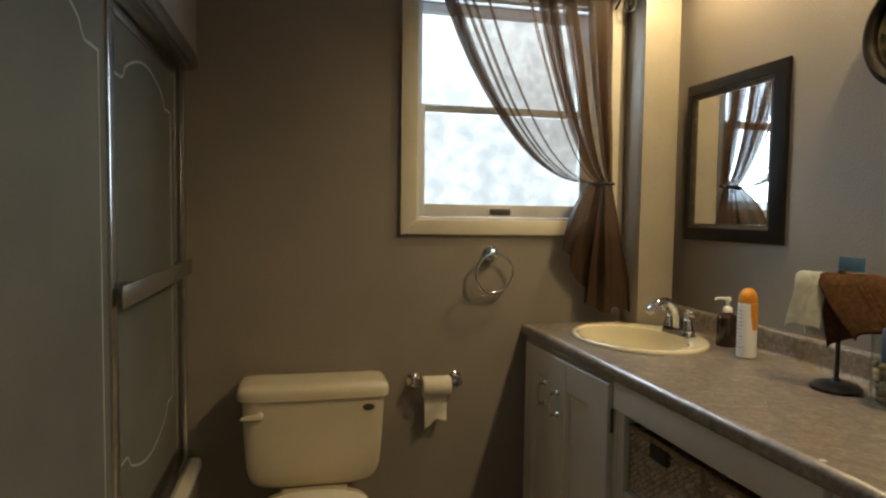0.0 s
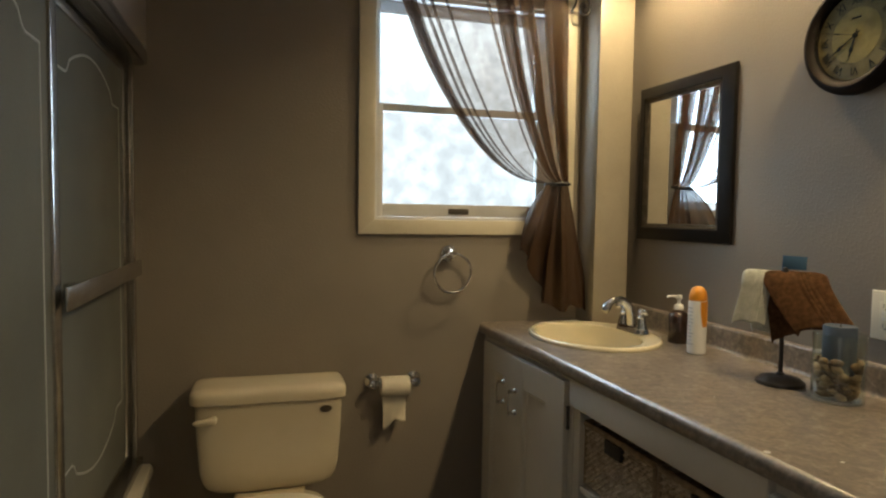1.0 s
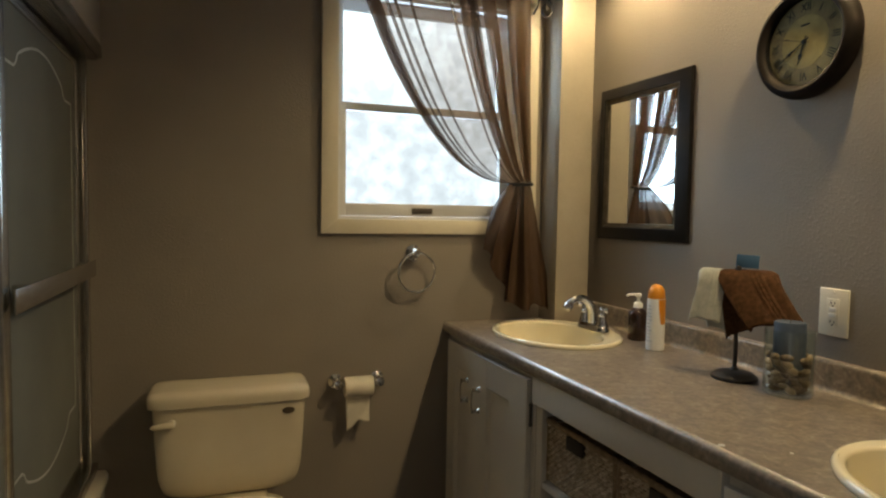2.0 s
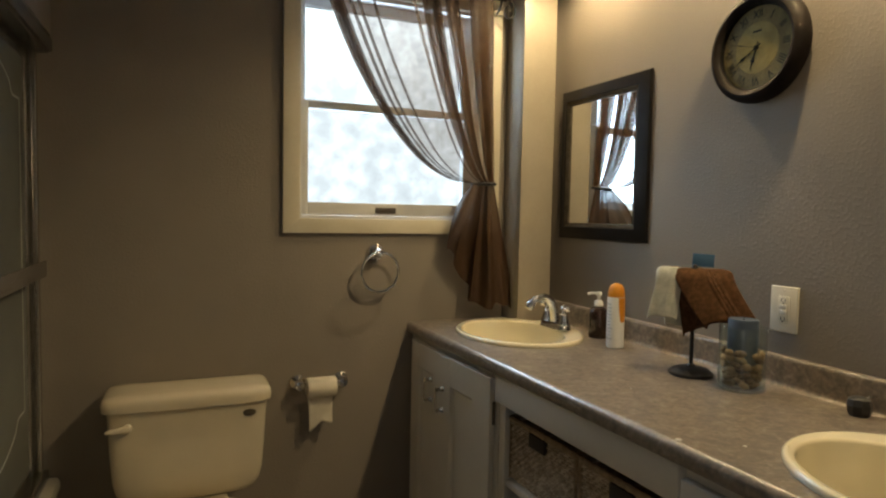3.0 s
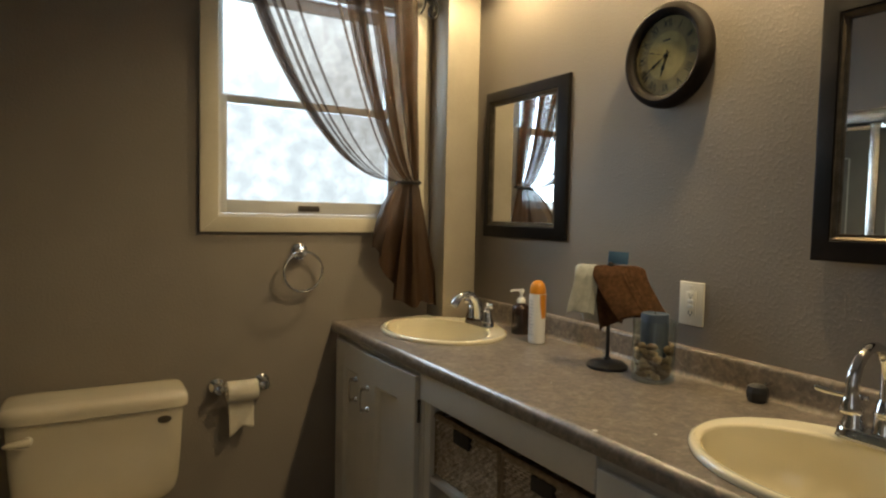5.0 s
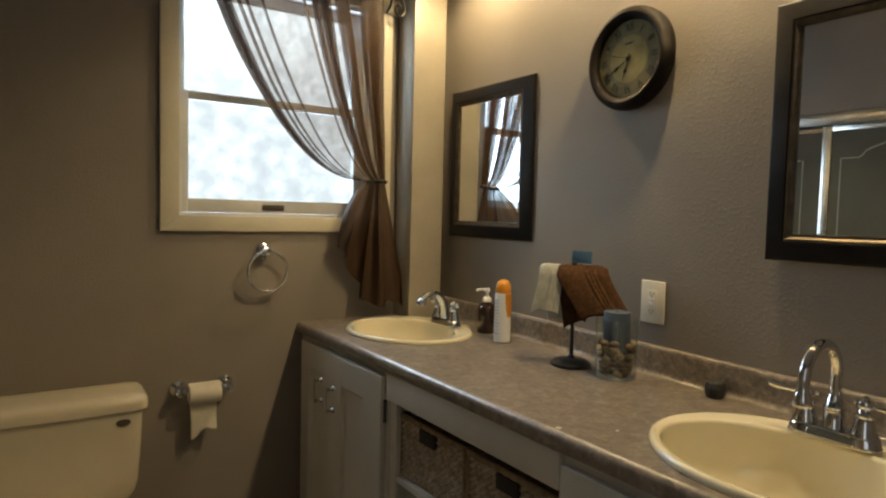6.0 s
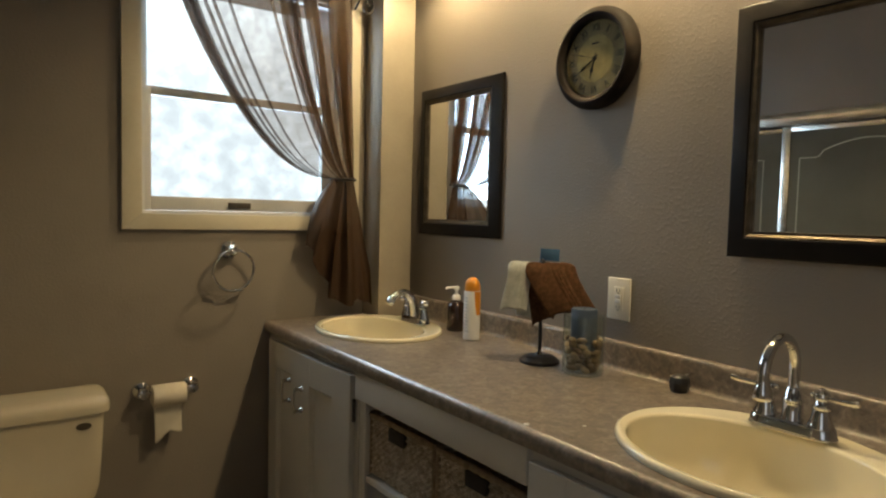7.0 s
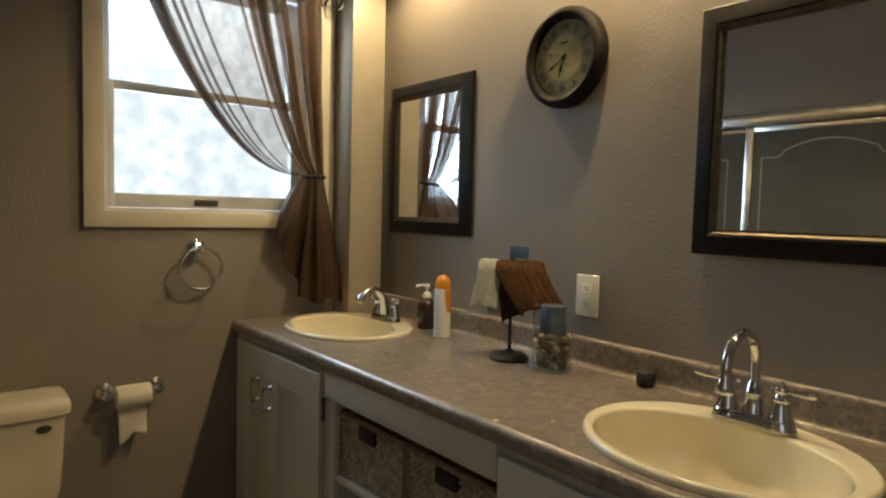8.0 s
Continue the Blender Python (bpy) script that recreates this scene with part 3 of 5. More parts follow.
def countertop():
    top = thing("countertop", pose(-0.3, -LEN / 2, H - 0.04), "mottled grey-brown laminate countertop with rolled edge", "countertop")
    bm = bmesh.new()
    R = 0.018
    xb = -0.020

    def quad(*p):
        bm.faces.new([bm.verts.new(q) for q in p])

    def strip(y0, y1):
        quad((fx(y0) + R, y0, H), (fx(y1) + R, y1, H), (xb, y1, H), (xb, y0, H))
    cuts = [-0.001]
    for cx, cy in BASINS:
        y0, y1 = cy + 0.235, cy - 0.235
        strip(cuts[-1], y0)
        ex, ey = BX - 0.014, BY - 0.014
        n = 56
        hole, edge = [], []
        xf = fx(cy) + R
        angs = [2 * math.pi * k / n for k in range(n)]
        angs += [math.atan2((yy - cy) / ey, (xx - cx) / ex) % (2 * math.pi) for xx in (xb, xf) for yy in (y0, y1)]
        for a in sorted(angs):
            dx, dy = math.cos(a) * ex, math.sin(a) * ey
            hole.append(Vector((cx + dx, cy + dy, H)))
            reach = min([(xb - cx) / dx if dx > 1e-9 else 1e9, (xf - cx) / dx if dx < -1e-9 else 1e9,
                         (y0 - cy) / dy if dy > 1e-9 else 1e9, (y1 - cy) / dy if dy < -1e-9 else 1e9])
            p = Vector((cx + dx * reach, cy + dy * reach, H))
            if abs(p.x - xf) < 1e-5:
                p.x = fx(p.y) + R
            edge.append(p)
        for i in range(len(hole)):
            j = (i + 1) % len(hole)
            quad(hole[i], edge[i], edge[j], hole[j])
            quad(hole[i], hole[j], hole[j] - Vector((0, 0, 0.03)), hole[i] - Vector((0, 0, 0.03)))
        cuts.append(y1)
    strip(cuts[-1], -LEN)
    bm.normal_update()
    for q in bm.faces:
        if q.normal.z < -0.5:
            q.normal_flip()
    part("top", bm, LAMINATE, top, sharp=-1)
    bm = bmesh.new()
    prof = [(R, 0)] + [(R - R * math.sin(a), -R + R * math.cos(a)) for a in np.linspace(0.2, math.pi / 2, 7)] + [(0, -0.030), (0.004, -0.038), (0.012, -0.040), (0.05, -0.040)]
    loops = [[(fx(y) + px, y, H + pz) for px, pz in prof] for y in (-0.001, -0.72, -1.44, -LEN)]
    rings(bm, loops, False)
    part("rolled_edge", bm, EDGE, top, "polished rolled laminate edge")
    # coved backsplash with a rounded top
    prof = [(xb - 0.012, 0.0), (xb - 0.006, 0.0015), (xb - 0.002, 0.006), (xb, 0.014), (xb, 0.066), (xb + 0.001, 0.071), (xb + 0.0035, 0.0755), (xb + 0.008, 0.0775), (-0.0012, 0.078), (-0.0012, 0.0)]
    bm = bmesh.new()
    rings(bm, [[(px, y, H + pz) for px, pz in prof] for y in (-0.062, -0.8, -1.5, -LEN)], True, True, True)
    part("backsplash", bm, LAMINATE, top)
    for x, y, r in ((-0.548, -1.372, 0.006), (-0.455, -1.442, 0.0035), (-0.40, -1.06, 0.002)):
        part("chip", turned([(r * 1.2, H - 0.001), (r, H + 0.0006), (0.0003, H + 0.0008)], Matrix.Translation((x, y, 0)), 9), CANWHITE, top, "small white chip in the laminate")
    return top


countertop()


def door_panel(cab, y0, y1, z0, z1, stile, handle_y, hinge_y, ajar=0.0, hz=0.673, stile2=0.0):
    """A framed door with a sunk panel on the vanity's front, in the frame of FRONT; y0 > y1. ajar: degrees it stands open."""
    x0, x1 = 0.005, 0.024
    swing = Matrix.Translation((x1, hinge_y, 0)) @ pose(0, 0, 0, 0, 0, ajar) @ Matrix.Translation((-x1, -hinge_y, 0))

    def put(name, bm, mat, parent, label="", sharp=12):
        bm.transform(swing)
        return part(name, bm, mat, parent, label, local=True, sharp=sharp)
    st2 = stile2 or stile
    d = put("door", boxm(x0, x1, y0 - stile, y0, z0, z1, bevel=0.0025, seg=2), CABINET, cab)
    put("stile", boxm(x0, x1, y1, y1 + st2, z0, z1, bevel=0.0025, seg=2), CABINET, d)
    zt, zb = z1 - 0.092, z0 + 0.095
    put("rail", boxm(x0 + 0.0006, x1, y1 + st2 - 0.001, y0 - stile + 0.001, zt, z1 - 0.0005, bevel=0.0012), CABINET, d)
    put("rail", boxm(x0 + 0.0006, x1, y1 + st2 - 0.001, y0 - stile + 0.001, z0 + 0.0005, zb, bevel=0.0012), CABINET, d)
    put("panel", boxm(x0 + 0.0125, x1 - 0.001, y1 + st2, y0 - stile, zb, zt), CABINET, d)
    bm = bmesh.new()
    loops = []
    for sy, sz in ((0, 0), (1, 0), (1, 1), (0, 1), (0, 0)):
        loops.append([(x0 + dx, (y0 - stile - w) if sy else (y1 + st2 + w), (zt - w) if sz else (zb + w)) for w, dx in ((0.0, 0.002), (0.003, 0.004), (0.005, 0.0075), (0.012, 0.0125))])
    rings(bm, loops, False)
    put("bead", bm, CABINET, d)
    bm = bmesh.new()
    zt, zb = hz + 0.036, hz - 0.036
    for z in (zt, zb):
        tube(bm, [(x0, handle_y, z), (x0 - 0.005, handle_y, z), (x0 - 0.010, handle_y, z), (x0 - 0.020, handle_y, z), (x0 - 0.025, handle_y, z)], [0.0105, 0.0085, 0.0055, 0.0055, 0.0085], 12)
    tube(bm, smooth_path([(x0 - 0.024, handle_y, zt + 0.008), (x0 - 0.027, handle_y, zt - 0.014), (x0 - 0.028, handle_y, hz), (x0 - 0.027, handle_y, zb + 0.014), (x0 - 0.024, handle_y, zb - 0.008)], 5), 0.0032, 10)
    put("handle", bm, STEEL, d, "dull chrome bow handle", 38)
    for z in (z1 - 0.105, z0 + 0.105):
        bm = bmesh.new()
        tube(bm, [(x0 + 0.012, hinge_y, z - 0.026), (x0 + 0.012, hinge_y, z + 0.026)], 0.0045, 8)
        for q in (-0.030, 0.030):
            lathe(bm, [(0.001, -0.005), (0.0055, -0.003), (0.0055, 0.003), (0.001, 0.005)], pose(x0 + 0.012, hinge_y, z + q), 8)
        put("hinge", bm, DARK_JAMB_HINGE, d, "", 38)
    return d


def cabinet_unit(name, y0, y1, label, left_stile=0.03, right_stile=0.03, top_rail=0.05, opening=None):
    """A painted base unit: carcass boards and a face frame."""
    cab = thing(name, FRONT, label, "cabinet", "vanity cabinets")
    f0, f1, zt = 0.025, 0.044, H - 0.0405
    part("side_board", boxm(f1, 0.56, y0 - 0.018, y0 - 0.001, 0.09, zt), CABINET, cab, local=True)
    part("side_board", boxm(f1, 0.56, y1 + 0.001, y1 + 0.018, 0.09, zt), CABINET, cab, local=True)
    part("bottom_board", boxm(f1, 0.56, y1 + 0.018, y0 - 0.018, 0.10, 0.118), CABINET, cab, local=True)
    part("back_board", boxm(0.548, 0.56, y1 + 0.018, y0 - 0.018, 0.118, zt), CABINET, cab, local=True)
    part("frame_stile", boxm(f0, f1, y0 - left_stile, y0 - 0.001, 0.09, zt, bevel=0.0015), CABINET, cab, local=True)
    part("frame_stile", boxm(f0, f1, y1 + 0.001, y1 + right_stile, 0.09, zt, bevel=0.0015), CABINET, cab, local=True)
    part("frame_rail", boxm(f0, f1, y1 + right_stile, y0 - left_stile, zt - top_rail, zt, bevel=0.0015), CABINET, cab, local=True)
    part("frame_rail", boxm(f0, f1, y1 + right_stile, y0 - left_stile, 0.09, 0.125, bevel=0.0015), CABINET, cab, local=True)
    part("toe_board", boxm(0.075, 0.09, y1 + 0.001, y0 - 0.001, 0.0, 0.09), CABINET, cab, local=True)
    return cab


ca = cabinet_unit("sink_cabinet", -0.002, -0.690, "white painted sink cabinet with one panelled door slightly ajar")
door_panel(ca, -0.040, -0.324, 0.125, 0.820, 0.075, -0.236, -0.036)
door_panel(ca, -0.338, -0.668, 0.125, 0.822, 0.075, -0.360, -0.672, 2.2, stile2=0.108)
cb = cabinet_unit("shelf_cabinet", -0.691, -1.392, "white painted open shelf cabinet holding baskets", 0.035, 0.012, 0.078)
part("valance", boxm(0.010, 0.0248, -1.390, -0.690, 0.760, H - 0.0405, bevel=0.002), CABINET, cb, local=True)
part("shelf", boxm(0.030, 0.548, -1.374, -0.710, 0.520, 0.538, bevel=0.001), CABINET, cb, local=True)
cc = cabinet_unit("sink_cabinet", -1.393, -LEN + 0.01, "white painted sink cabinet under the second basin")
door_panel(cc, -1.400, -1.765, 0.125, 0.818, 0.098, -1.735, -1.397)
door_panel(cc, -1.775, -LEN + 0.02, 0.125, 0.818, 0.098, -1.805, -2.146)


# ---------------- baskets ----------------
def basket(y0, y1, label):
    z0, z1, xf, xb = 0.5385, 0.725, 0.046, 0.34
    b = thing("basket", FRONT @ pose(0.19, (y0 + y1) / 2, z0), label, "basket", "baskets on the shelf")
    ROOT[b.name] = b.matrix_basis
    inv = pose(0.19, (y0 + y1) / 2, z0).inverted()

    def put(name, bm, mat, parent=b, lab=""):
        bm.transform(inv)
        return part(name, bm, mat, parent, lab, local=True)
    put("liner", boxm(xf + 0.006, xb - 0.006, y1 + 0.006, y0 - 0.006, z0 + 0.001, z1 - 0.02), RIMWOOD)
    bm = bmesh.new()
    rows, cell = 19, 0.0105
    hrow = (z1 - z0 - 0.022) / rows

    def face(p0, p1, nrm):
        """Rows of strands that pass over and under upright canes."""
        p0, p1, nrm = Vector(p0), Vector(p1), Vector(nrm)
        n = max(2, int((p1 - p0).length / cell))
        rng = random.Random(int(abs(p0.y) * 1000))
        for r in range(rows):
            zc = z0 + 0.004 + hrow * (r + 0.5)
            loops = []
            for k in range(n * 4 + 1):
                t = k / (n * 4)
                wv = math.sin(math.pi * (k / 4 + r)) * 0.0030 + rng.uniform(-0.0006, 0.0006)
                c = p0.lerp(p1, t) + nrm * wv
                hh = hrow * 0.56 * (0.9 + 0.12 * math.sin(k * 1.7 + r * 2.3))
                zz = zc + rng.uniform(-0.0006, 0.0006)
                loops.append([c + nrm * -0.001 + Vector((0, 0, zz + hh)), c + nrm * 0.0035 + Vector((0, 0, zz + hh * 0.3)),
                              c + nrm * 0.0035 + Vector((0, 0, zz - hh * 0.3)), c + nrm * -0.001 + Vector((0, 0, zz - hh))])
            rings(bm, loops, False)
    face((xf + 0.004, y0, 0), (xf + 0.004, y1, 0), (-1, 0, 0))
    face((xf + 0.006, y1 + 0.004, 0), (xb, y1 + 0.004, 0), (0, -1, 0))
    face((xf + 0.006, y0 - 0.004, 0), (xb, y0 - 0.004, 0), (0, 1, 0))
    tagged(put("weave", bm, SEAGRASS), "", "", "", "stuff")
    bm = bmesh.new()
    zz = z1 - 0.008
    for a, c in (((xf, y0, zz), (xf, y1, zz)), ((xf, y1, zz), (xb, y1, zz)), ((xb, y1, zz), (xb, y0, zz)), ((xb, y0, zz), (xf, y0, zz))):
        a, c = Vector(a), Vector(c)
        n = int((c - a).length / 0.008)
        pts = [a.lerp(c, k / n) for k in range(n + 1)]
        tube(bm, pts, [0.0085 + 0.0012 * math.sin(k * 1.9) for k in range(n + 1)], 8)
    for y in (y0, y1):
        tube(bm, [(xf, y, z0 + 0.003), (xf, y, z1 - 0.01)], 0.006, 8)
    put("rim", bm, RIMWOOD)
    yc = (y0 + y1) / 2 + 0.008
    # no hole is cut: a dark plate carries the slot's inner shade
    g = put("slot_plate", boxm(xf - 0.0105, xf + 0.004, yc - 0.037, yc + 0.037, z1 - 0.052, z1 - 0.015, bevel=0.002), SLOT_SHADE, b, "dark plate painted as the shade in the hand slot")
    return b


basket(-0.722, -1.036, "woven seagrass storage basket with dark hand slot")
basket(-1.052, -1.372, "woven seagrass storage basket with dark hand slot")


def folded_stack():
    bm = bmesh.new()
    for k in range(3):
        box(bm, 0.055 + 0.006 * k, 0.33, -1.04 + 0.01 * k, -0.745, 0.119 + 0.095 * k, 0.119 + 0.095 * k + 0.092, bevel=0.03, seg=4)
    bm.transform(FRONT)
    return single("folded_towels", bm, TOWEL_GREEN, "folded sage green towels stacked inside the cabinet", "towels")


folded_stack()


# ---------------- basins and faucets ----------------
def basin(cx, cy, label):
    b = thing("basin", pose(cx, cy, H), label, "sink", "drop-in basins")
    n = 72
    # (share of rim, share of bowl depth): outer foot, rounded rim, flat ledge, wall, floor
    loops = []

    def ell(rx, ry, dx, z):
        loops.append([(dx + rx * math.cos(2 * math.pi * k / n), ry * math.sin(2 * math.pi * k / n), z) for k in range(n)])
    ell(BX - 0.001, BY - 0.001, 0, 0.0003)
    for a in np.linspace(0, math.pi / 2, 6):
        ell(BX - 0.008 + 0.008 * math.cos(a), BY - 0.008 + 0.008 * math.cos(a), 0, 0.004 + 0.010 * math.sin(a))
    ell(BX - 0.011, BY - 0.011, 0, 0.0139)
    ix, iy, sh = 0.166, 0.224, -0.026
    ell(ix + 0.012, iy + 0.012, sh, 0.0122)
    ell(ix + 0.008, iy + 0.008, sh, 0.0118)
    for a in np.linspace(0.25, math.pi / 2, 5):
        ell(ix + 0.007 - 0.007 * math.sin(a), iy + 0.007 - 0.007 * math.sin(a), sh, 0.0045 + 0.007 * math.cos(a))
    for t in np.linspace(0.0, 1.0, 14):
        th = t * math.pi / 2 * 0.93
        z = -0.004 - 0.145 * math.sin(th)
        k = math.cos(th) ** 0.40
        ell(ix * k, iy * k, sh, z)
    bm = bmesh.new()
    rings(bm, loops, True, False, True)
    part("bowl", bm, PORCELAIN, b, local=True, sharp=60)
    part("drain", turned([(0.001, 0.0008), (0.012, 0.002), (0.020, 0.0045), (0.022, 0.0035), (0.0225, 0.0)], pose(sh, 0, -0.1478), 24), CHROME, b, "chrome drain", local=True)
    return b


basin(*BASINS[0], "oval bone porcelain drop-in sink beneath the window")
basin(*BASINS[1], "oval bone porcelain drop-in sink under the wall mirror")


def faucet_base(f, L, zb=0.0):
    """A stepped oblong deck plate."""
    bm = bmesh.new()
    n = 40

    def lp(hx, hy, z):
        out = []
        for k in range(n):
            a = 2 * math.pi * k / n
            c, s = math.cos(a), math.sin(a)
            out.append((hx * math.copysign(abs(c) ** 0.75, c), hy * math.copysign(abs(s) ** 0.45, s), z))
        return out
    rings(bm, [lp(0.0295, L / 2 + 0.001, zb), lp(0.0295, L / 2 + 0.001, zb + 0.0025), lp(0.0280, L / 2 - 0.0005, zb + 0.004), lp(0.0262, L / 2 - 0.003, zb + 0.019),
               lp(0.0235, L / 2 - 0.006, zb + 0.0225), lp(0.018, L / 2 - 0.012, zb + 0.0235)], True, True, True)
    return part("deck_plate", bm, CHROME, f, local=True)


BELL = [(0.001, 0.0), (0.0232, 0.0), (0.0236, 0.005), (0.0215, 0.010), (0.0182, 0.020), (0.0158, 0.032), (0.0152, 0.038), (0.0166, 0.040), (0.0166, 0.043), (0.0130, 0.047), (0.0108, 0.054)]


def gooseneck(x, y, rot):
    f = thing("faucet", pose(x, y, H + 0.0158, 0, 0, rot), "chrome gooseneck faucet with two lever handles", "faucet")
    faucet_base(f, 0.158)
    part("collar", turned([(0.001, 0.015), (0.0205, 0.015), (0.0205, 0.024), (0.0185, 0.028), (0.0178, 0.056), (0.0195, 0.058), (0.0195, 0.062), (0.0168, 0.065), (0.0130, 0.082), (0.0112, 0.086), (0.001, 0.087)], None, 28), CHROME, f, local=True)
    pts = [(0, 0, 0.064), (0, 0, 0.095), (0, 0, 0.122)]
    for k in range(1, 17):
        a = math.pi * k / 16
        pts.append((-0.064 + 0.064 * math.cos(a), 0, 0.124 + 0.064 * math.sin(a)))
    pts += [(-0.128, 0, 0.116), (-0.128, 0, 0.108), (-0.128, 0, 0.100), (-0.128, 0, 0.086), (-0.128, 0, 0.082)]
    rs = [0.0105] * (len(pts) - 4) + [0.0120, 0.0165, 0.0175, 0.0165]
    part("spout", tubem(pts, rs, 20), CHROME, f, local=True)
    for s in (1, -1):
        hub = part("hub", turned([(r, z + 0.017) for r, z in BELL] + [(0.014, 0.073), (0.0155, 0.078), (0.013, 0.085), (0.006, 0.089), (0.006, 0.093), (0.001, 0.096)], pose(0, 0.051 * s, 0), 24), CHROME, f, local=True)
        pts = [(0.006, 0.051 * s - 0.022 * s, 0.078), (0.004, 0.051 * s - 0.012 * s, 0.0785), (0, 0.051 * s, 0.079), (-0.004, 0.051 * s + 0.020 * s, 0.078),
               (-0.010, 0.051 * s + 0.045 * s, 0.080), (-0.013, 0.051 * s + 0.062 * s, 0.083), (-0.014, 0.051 * s + 0.068 * s, 0.084)]
        part("lever", tubem(smooth_path(pts, 5), [0.0035, 0.0055, 0.0058, 0.0054, 0.005, 0.0045, 0.004, 0.004, 0.004, 0.0042, 0.0042, 0.0044, 0.0045, 0.0046, 0.0046, 0.0047,
                                                  0.0048, 0.005, 0.0052, 0.0056, 0.006, 0.0063, 0.0065, 0.0066, 0.0066, 0.0066, 0.0065, 0.006, 0.0054, 0.0042, 0.002], 12), CHROME, hub, local=True)
    return f


def low_faucet(x, y, rot):
    f = thing("faucet", pose(x, y, H + 0.0158, 0, 0, rot), "chrome low-arc faucet with two knob handles", "faucet")
    faucet_base(f, 0.150)
    pts = smooth_path([(0, 0, 0.015), (-0.004, 0, 0.050), (-0.016, 0, 0.088), (-0.045, 0, 0.113), (-0.078, 0, 0.113), (-0.103, 0, 0.098)], 6)
    n = len(pts)
    part("spout", tubem(pts, [0.020 - 0.008 * min(1, k / n * 1.6) for k in range(n)], 18), CHROME, f, local=True)
    part("aerator", turned([(0.001, 0), (0.013, 0), (0.0155, 0.006), (0.0165, 0.020), (0.014, 0.030), (0.006, 0.036), (0.001, 0.037)], pose(-0.118, 0, 0.076, 0, 38, 0), 20), CHROME, f, local=True)
    for s in (1, -1):
        hub = part("hub", turned([(r, z + 0.017) for r, z in BELL] + [(0.0145, 0.074), (0.0145, 0.080), (0.008, 0.088), (0.001, 0.091)], pose(0, 0.051 * s, 0), 22), CHROME, f, local=True)
        part("knob", tubem(smooth_path([(0.004, (0.051 - 0.008) * s, 0.078), (-0.002, 0.051 * s + 0.012 * s, 0.079), (-0.004, 0.051 * s + 0.026 * s, 0.080), (-0.006, 0.051 * s + 0.040 * s, 0.080)], 4),
                           [0.005] * 5 + [0.006, 0.008, 0.0095, 0.0105, 0.011, 0.0105, 0.008, 0.004], 12), CHROME, hub, local=True)
    return f


low_faucet(-0.165, -0.362, 2)
gooseneck(-0.158, -1.704, 2)


# ---------------- things on the counter ----------------
def spray_can(x, y):
    c = thing("spray_can", pose(x, y, H) @ Matrix.Scale(0.96, 4), "white aerosol can with an orange cap and orange stripe", "spray can")
    part("body", turned([(0.001, 0.0005), (0.026, 0.0005), (0.029, 0.003), (0.029, 0.166), (0.0275, 0.172), (0.001, 0.172)], None, 36), CANWHITE, c, local=True)
    part("cap", turned([(0.001, 0.1722), (0.0275, 0.1722), (0.0280, 0.176), (0.0270, 0.190), (0.0235, 0.204), (0.016, 0.214), (0.007, 0.2185), (0.001, 0.219)], None, 36), CANORANGE, c, "orange domed cap", local=True)
    # orange swoosh that narrows downwards, wrapped on the can
    bm = bmesh.new()
    rows = []
    for k in range(15):
        t = k / 14
        z = 0.171 - 0.082 * t
        a0, a1 = radians(247 + 18 * t ** 2.0), radians(345 - 40 * t ** 1.4)
        rows.append([(0.0294 * math.cos(a0 + (a1 - a0) * q / 9), 0.0294 * math.sin(a0 + (a1 - a0) * q / 9), z) for q in range(10)])
    rings(bm, rows, False)
    part("stripe", bm, CANORANGE, c, "orange swoosh", local=True)
    bm = bmesh.new()
    rng = random.Random(3)
    for k in range(11):
        z = 0.150 - 0.0115 * k
        w = rng.uniform(14, 30)
        for half in (0, 1):
            a0 = radians(160 + 3 * half)
            rows = [[(0.0293 * math.cos(a), 0.0293 * math.sin(a), zz) for a in np.linspace(a0, a0 + radians(w + 18), 6)] for zz in (z, z - 0.0042)]
        rings(bm, rows, False)
    part("print", bm, CANPRINT, c, "small grey unreadable print", local=True)
    return c


spray_can(-0.125, -0.650)


def soap(x, y):
    s = thing("soap_dispenser", pose(x, y, H, 0, 0, 62), "dark brown soap bottle with a white pump", "soap dispenser")
    part("bottle", turned([(0.001, 0.0005), (0.030, 0.0005), (0.0325, 0.004), (0.0325, 0.088), (0.030, 0.098), (0.020, 0.106), (0.0135, 0.108), (0.0135, 0.112), (0.001, 0.112)], None, 30), SOAP, s, local=True)
    bm = turned([(0.001, 0.1122), (0.0155, 0.1122), (0.0155, 0.124), (0.0115, 0.130), (0.0060, 0.132), (0.0050, 0.146), (0.0095, 0.148), (0.0105, 0.156), (0.0085, 0.161), (0.001, 0.162)], None, 20)
    p = part("pump", bm, PUMP, s, "white plastic pump", local=True)
    part("nozzle", tubem(smooth_path([(0, 0, 0.155), (0, 0.018, 0.1565), (0, 0.034, 0.155), (0, 0.038, 0.150)], 5), 0.0042, 10), PUMP, p, local=True)
    return s


soap(-0.078, -0.498)


def thick(ob, w, sub=False):
    md = ob.modifiers.new("thickness", "SOLIDIFY")
    md.thickness, md.offset = w, 0.0
    if sub:
        md = ob.modifiers.new("round", "SUBSURF")
        md.levels = md.render_levels = 1
    return ob


